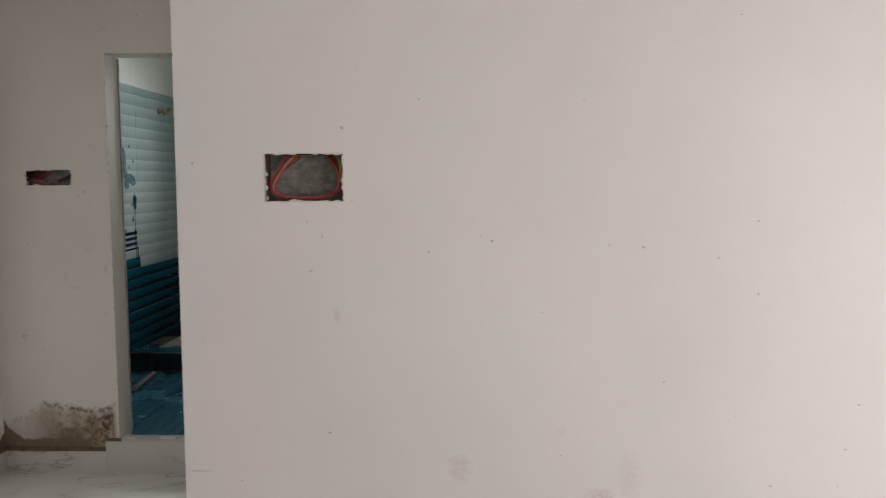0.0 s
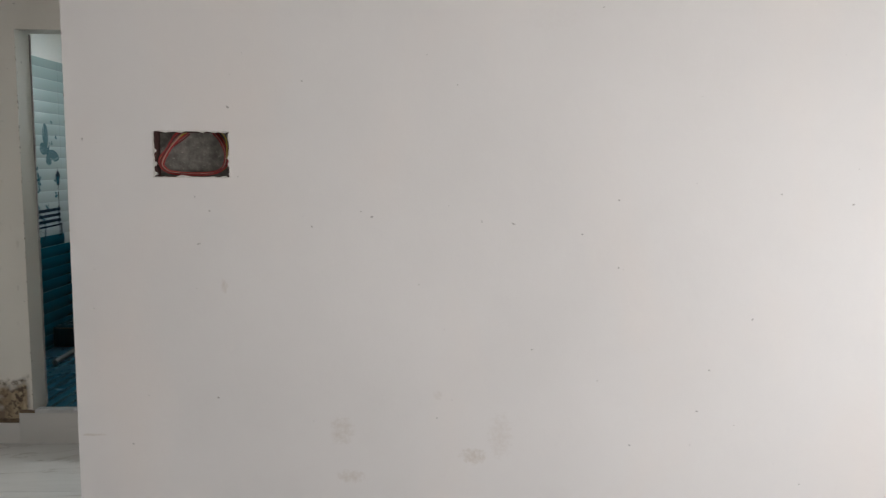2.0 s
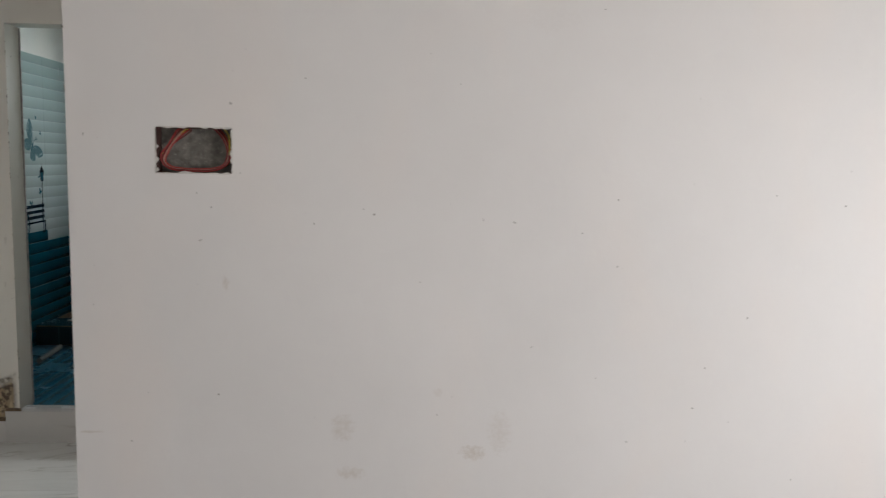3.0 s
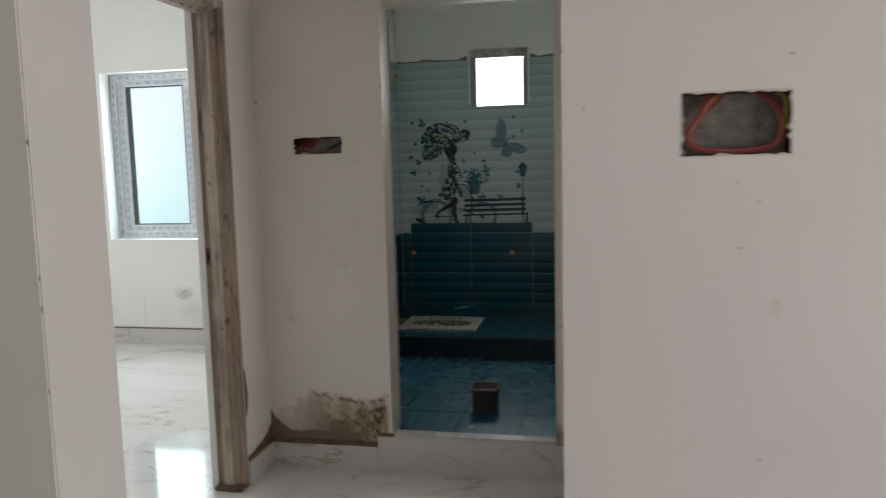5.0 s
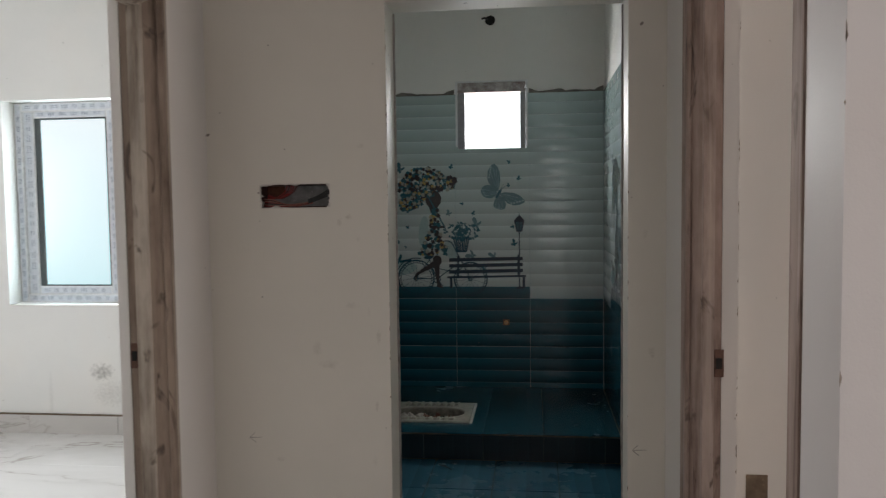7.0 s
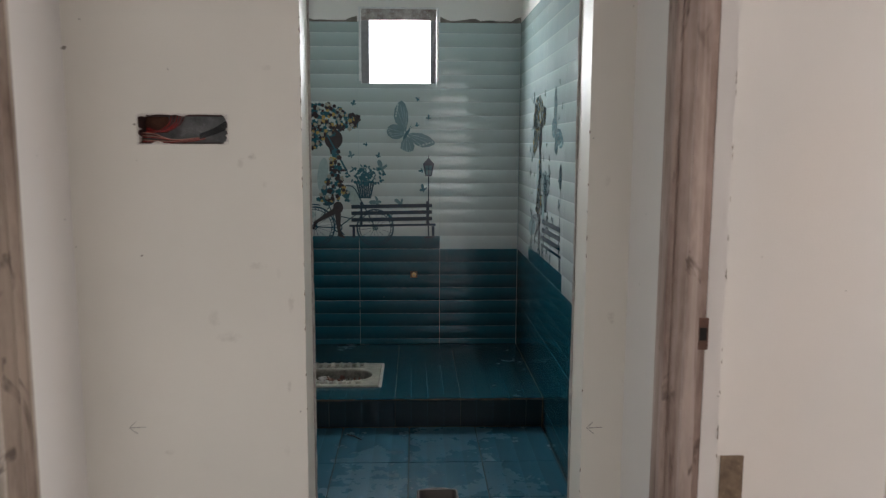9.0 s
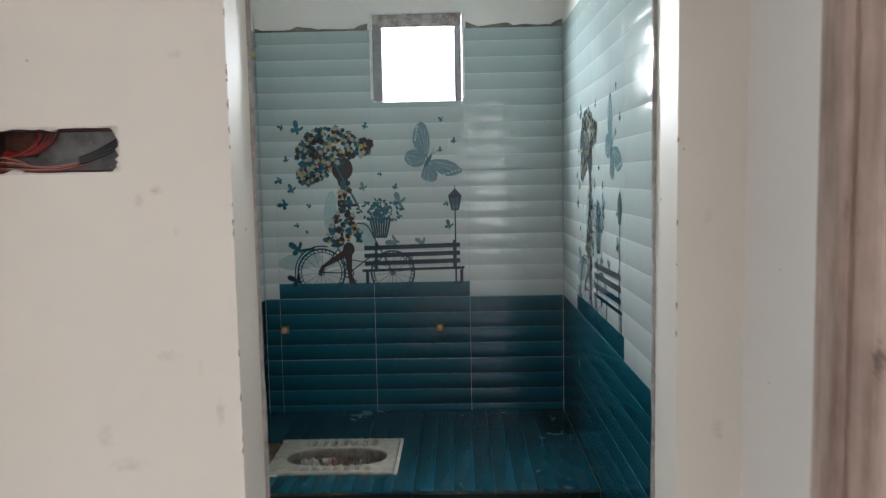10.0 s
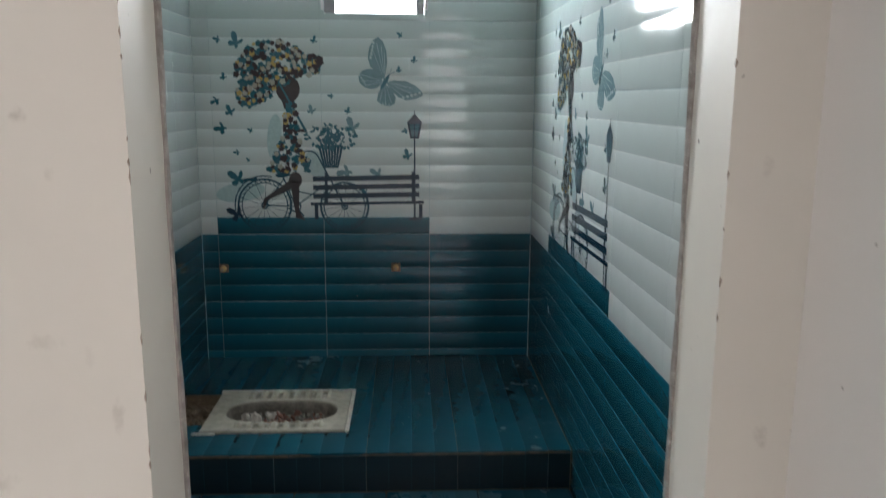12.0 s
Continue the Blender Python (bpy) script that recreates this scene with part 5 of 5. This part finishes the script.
def rubble(name, count, area, z, size, material, label, seed):
    """A heap of small broken pieces, joined."""
    r = random.Random(seed)
    bm = bmesh.new()
    x0, x1, y0, y1 = area
    for _ in range(count):
        s = size * r.uniform(0.4, 1.4)
        m = Matrix.Translation((r.uniform(x0, x1), r.uniform(y0, y1), z + s * 0.3)) @ Euler((r.uniform(0, 6), r.uniform(0, 6), r.uniform(0, 6))).to_matrix().to_4x4()
        before = len(bm.verts)
        bmesh.ops.create_icosphere(bm, subdivisions=1, radius=s * 0.6, matrix=m @ Matrix.Diagonal((1, r.uniform(0.5, 1), r.uniform(0.3, 0.8), 1)))
        bm.verts.ensure_lookup_table()
        for v in bm.verts[before:]:
            v.co += Vector((r.uniform(-1, 1), r.uniform(-1, 1), r.uniform(-1, 1))) * s * 0.16
    return tagged(part(name, bm, material), label, "rubble", kind="stuff")


cx, cy = PAN[0] + 0.52 * (PAN[1] - PAN[0]), PAN[2] + 0.46 * (PAN[3] - PAN[2])
rubble("rubble", 130, (cx - 0.15, cx + 0.15, cy - 0.06, cy + 0.07), HIGH - 0.046, 0.026, CEMENT_GREY, "grey cement rubble lying in the squat pan", 2)
rubble("brick_rubble", 48, (cx - 0.06, cx + 0.14, cy - 0.06, cy + 0.05), HIGH - 0.034, 0.026, BRICK, "reddish brick rubble lying in the squat pan", 3)
rubble("paper_rubble", 14, (cx - 0.14, cx - 0.02, cy - 0.05, cy + 0.05), HIGH - 0.030, 0.036, PLASTER_EDGE, "pale plaster scraps lying in the squat pan", 6)
rubble("loose_cement", 60, (BARE[0] + 0.01, BARE[1] - 0.01, BARE[2] + 0.01, BARE[3]), HIGH - 0.05, 0.022, CEMENT_BROWN, "brown crumbled cement in an untiled gap", 4)
for bed in ((PAN[0] - 0.006, PAN[1] + 0.012, PAN[3] - 0.002, PAN[3] + 0.014), (PAN[1] - 0.001, PAN[1] + 0.012, PAN[2], PAN[3] - 0.002), (PAN[0] - 0.02, PAN[0] + 0.06, PAN[2] - 0.010, PAN[2] + 0.001)):
    part("bedding_cement", boxes((*bed, HIGH - 0.004, HIGH + 0.007), bevel=0.003), PLASTER_EDGE, pan, "pale cement bedding beside the pan")


def tap_point(x, z, label):
    ob = thing("pipe_outlet", x, BY1, z, label, "pipe outlet", "pipe outlets above the platform")
    bm = boxes((x - 0.020, x + 0.020, BY1 - 0.007, BY1 + 0.001, z - 0.018, z + 0.018), bevel=0.002)
    part("cement_patch", bm, CEMENT_BROWN, ob, "dark cement patch")
    part("nipple", tube(bmesh.new(), [(x, BY1, z), (x, BY1 - 0.022, z), (x, BY1 - 0.024, z), (x, BY1 - 0.034, z)], [0.013, 0.013, 0.010, 0.010], 14), BRASS, ob, "brass pipe end")
    part("plug", tube(bmesh.new(), [(x, BY1 - 0.030, z), (x, BY1 - 0.046, z)], 0.0075, 6), plain("dusty_plug", (0.42, 0.35, 0.26), 0.6), ob, "dusty square plug")
    return ob


tap_point(-2.200, 0.698, "brass pipe outlet in the dark tiles beside the toilet")
tap_point(-1.456, 0.700, "brass pipe outlet in the dark tiles of the back wall")

# shower mixer pipes high on the side wall
mx, my, mz = BX0, 5.80, 1.965
mixer = thing("mixer_pipes", mx, my, mz, "brass mixer pipe stubs high on the tiled side wall", "pipe outlet")
for dy in (-0.05, 0.05):
    part("pipe_stub", tube(bmesh.new(), [(mx, my + dy, mz), (mx + 0.05, my + dy, mz)], 0.012, 12), BRASS, mixer)
    part("collar", tube(bmesh.new(), [(mx + 0.002, my + dy, mz), (mx + 0.010, my + dy, mz)], 0.021, 14), STEEL, mixer, "dull steel collar")
part("cross_pipe", tube(bmesh.new(), [(mx + 0.042, my - 0.075, mz + 0.002), (mx + 0.042, my + 0.075, mz + 0.002)], 0.011, 12), BRASS, mixer)
part("lever", tube(bmesh.new(), [(mx + 0.042, my, mz), (mx + 0.075, my, mz + 0.03)], [0.012, 0.007], 10), STEEL, mixer, "dull steel lever")


def bucket(x, y, z):
    """A small square tub with a rolled rim and two lugs."""
    ob = thing("bucket", x, y, z, "small brown square plastic bucket on the wet floor", "bucket")
    bm = bmesh.new()

    def ring(half, height):
        pts = []
        c = half * 0.25
        for sx, sy, a0 in ((1, 1, 0), (-1, 1, 90), (-1, -1, 180), (1, -1, 270)):
            for k in range(5):
                a = radians(a0 + 22.5 * k)
                pts.append(bm.verts.new((x + sx * (half - c) + c * math.cos(a), y + sy * (half - c) + c * math.sin(a), z + height)))
        return pts

    rings = [ring(h, v) for h, v in ((0.054, 0.0), (0.057, 0.005), (0.063, 0.100), (0.068, 0.102), (0.069, 0.114), (0.065, 0.117), (0.060, 0.114), (0.053, 0.008))]
    for a, b in zip(rings, rings[1:]):
        for k in range(20):
            bm.faces.new((a[k], a[(k + 1) % 20], b[(k + 1) % 20], b[k]))
    bm.faces.new(rings[0][::-1]), bm.faces.new(rings[-1])
    part("tub", bm, BUCKET, ob, "", True)
    for s in (-1, 1):
        part("lug", boxes((x + s * 0.069 - 0.004, x + s * 0.069 + 0.004, y - 0.014, y + 0.014, z + 0.090, z + 0.108), bevel=0.002), BUCKET, ob)
    part("wire_handle", wire([(x - 0.072, y, z + 0.10), (x - 0.058, y + 0.068, z + 0.108), (x, y + 0.082, z + 0.111), (x + 0.058, y + 0.068, z + 0.108), (x + 0.072, y, z + 0.10)], 0.002), STEEL, ob, "thin steel handle")
    return ob


bucket(-1.374, 4.135, LOW + 0.003)

pipe = thing("pipe_offcut", -2.06, 4.78, LOW, "dusty grey plastic pipe offcut lying on the wet floor", "pipe")
part("pipe_body", tube(bmesh.new(), [(-2.045, 4.60, LOW + 0.020), (-2.075, 4.97, LOW + 0.020)], 0.017, 14), PVC, pipe)
stick = thing("twig", -1.715, 4.97, LOW, "short black twig lying on the wet floor", "twig")
part("stem", tube(bmesh.new(), [(-1.748, 5.000, LOW + 0.007), (-1.715, 4.975, LOW + 0.008), (-1.682, 4.938, LOW + 0.007)], [0.003, 0.004, 0.002], 6), TWIG, stick)

# ---- marble floor tiles ----
floor_mesh = {}


def floor_tiles(x0, x1, y0, y1, ox, oy, wx, wy):
    """Floor tiles of wx by wy, cut at the room's edges."""
    def cuts(a, b, o, w):
        k0 = math.ceil((a - o) / w + 1e-3)
        out = [a]
        while o + k0 * w < b - 0.01:
            out.append(o + k0 * w)
            k0 += 1
        return out + [b]
    for a, b in zip(cuts(x0, x1, ox, wx), cuts(x0, x1, ox, wx)[1:]):
        for c, d in zip(cuts(y0, y1, oy, wy), cuts(y0, y1, oy, wy)[1:]):
            key = (round(b - a, 3), round(d - c, 3))
            if key not in floor_mesh:
                bm = boxes((0.0006, b - a - 0.0006, 0.0006, d - c - 0.0006, -0.008, 0.0), bevel=0.0004)
                data = bpy.data.meshes.new("floor_tile")
                bm.to_mesh(data)
                bm.free()
                data.materials.append(MARBLE)
                floor_mesh[key] = data
            ob = new("floor_tile", floor_mesh[key])
            ob.parent = floor
            ob.matrix_world = Matrix.Translation((a, c, 0))


floor_tiles(XL, XR1, STUB_Y2, YC, -0.9, 3.1, 1.2, 0.6)
floor_tiles(X0, X1, Y0, STUB_Y1, -0.9, 0.1, 1.2, 0.6)
floor_tiles(STUB_X, XA, STUB_Y1, STUB_Y2, -0.9, 1.9, 1.2, 0.6)
floor_tiles(XA, X1, STUB_Y1, YA, -0.9, 1.9, 1.2, 0.6)
floor_tiles(-6.3, XL2, STUB_Y2, YL, -3.1, 2.3, 1.2, 0.6)
floor_tiles(XL2, XL, LD0, LD1, -3.1, 2.3, 1.2, 1.2)
floor_tiles(XR1, 2.5, RD0, 3.47, 0.1, 2.5, 1.2, 0.6)
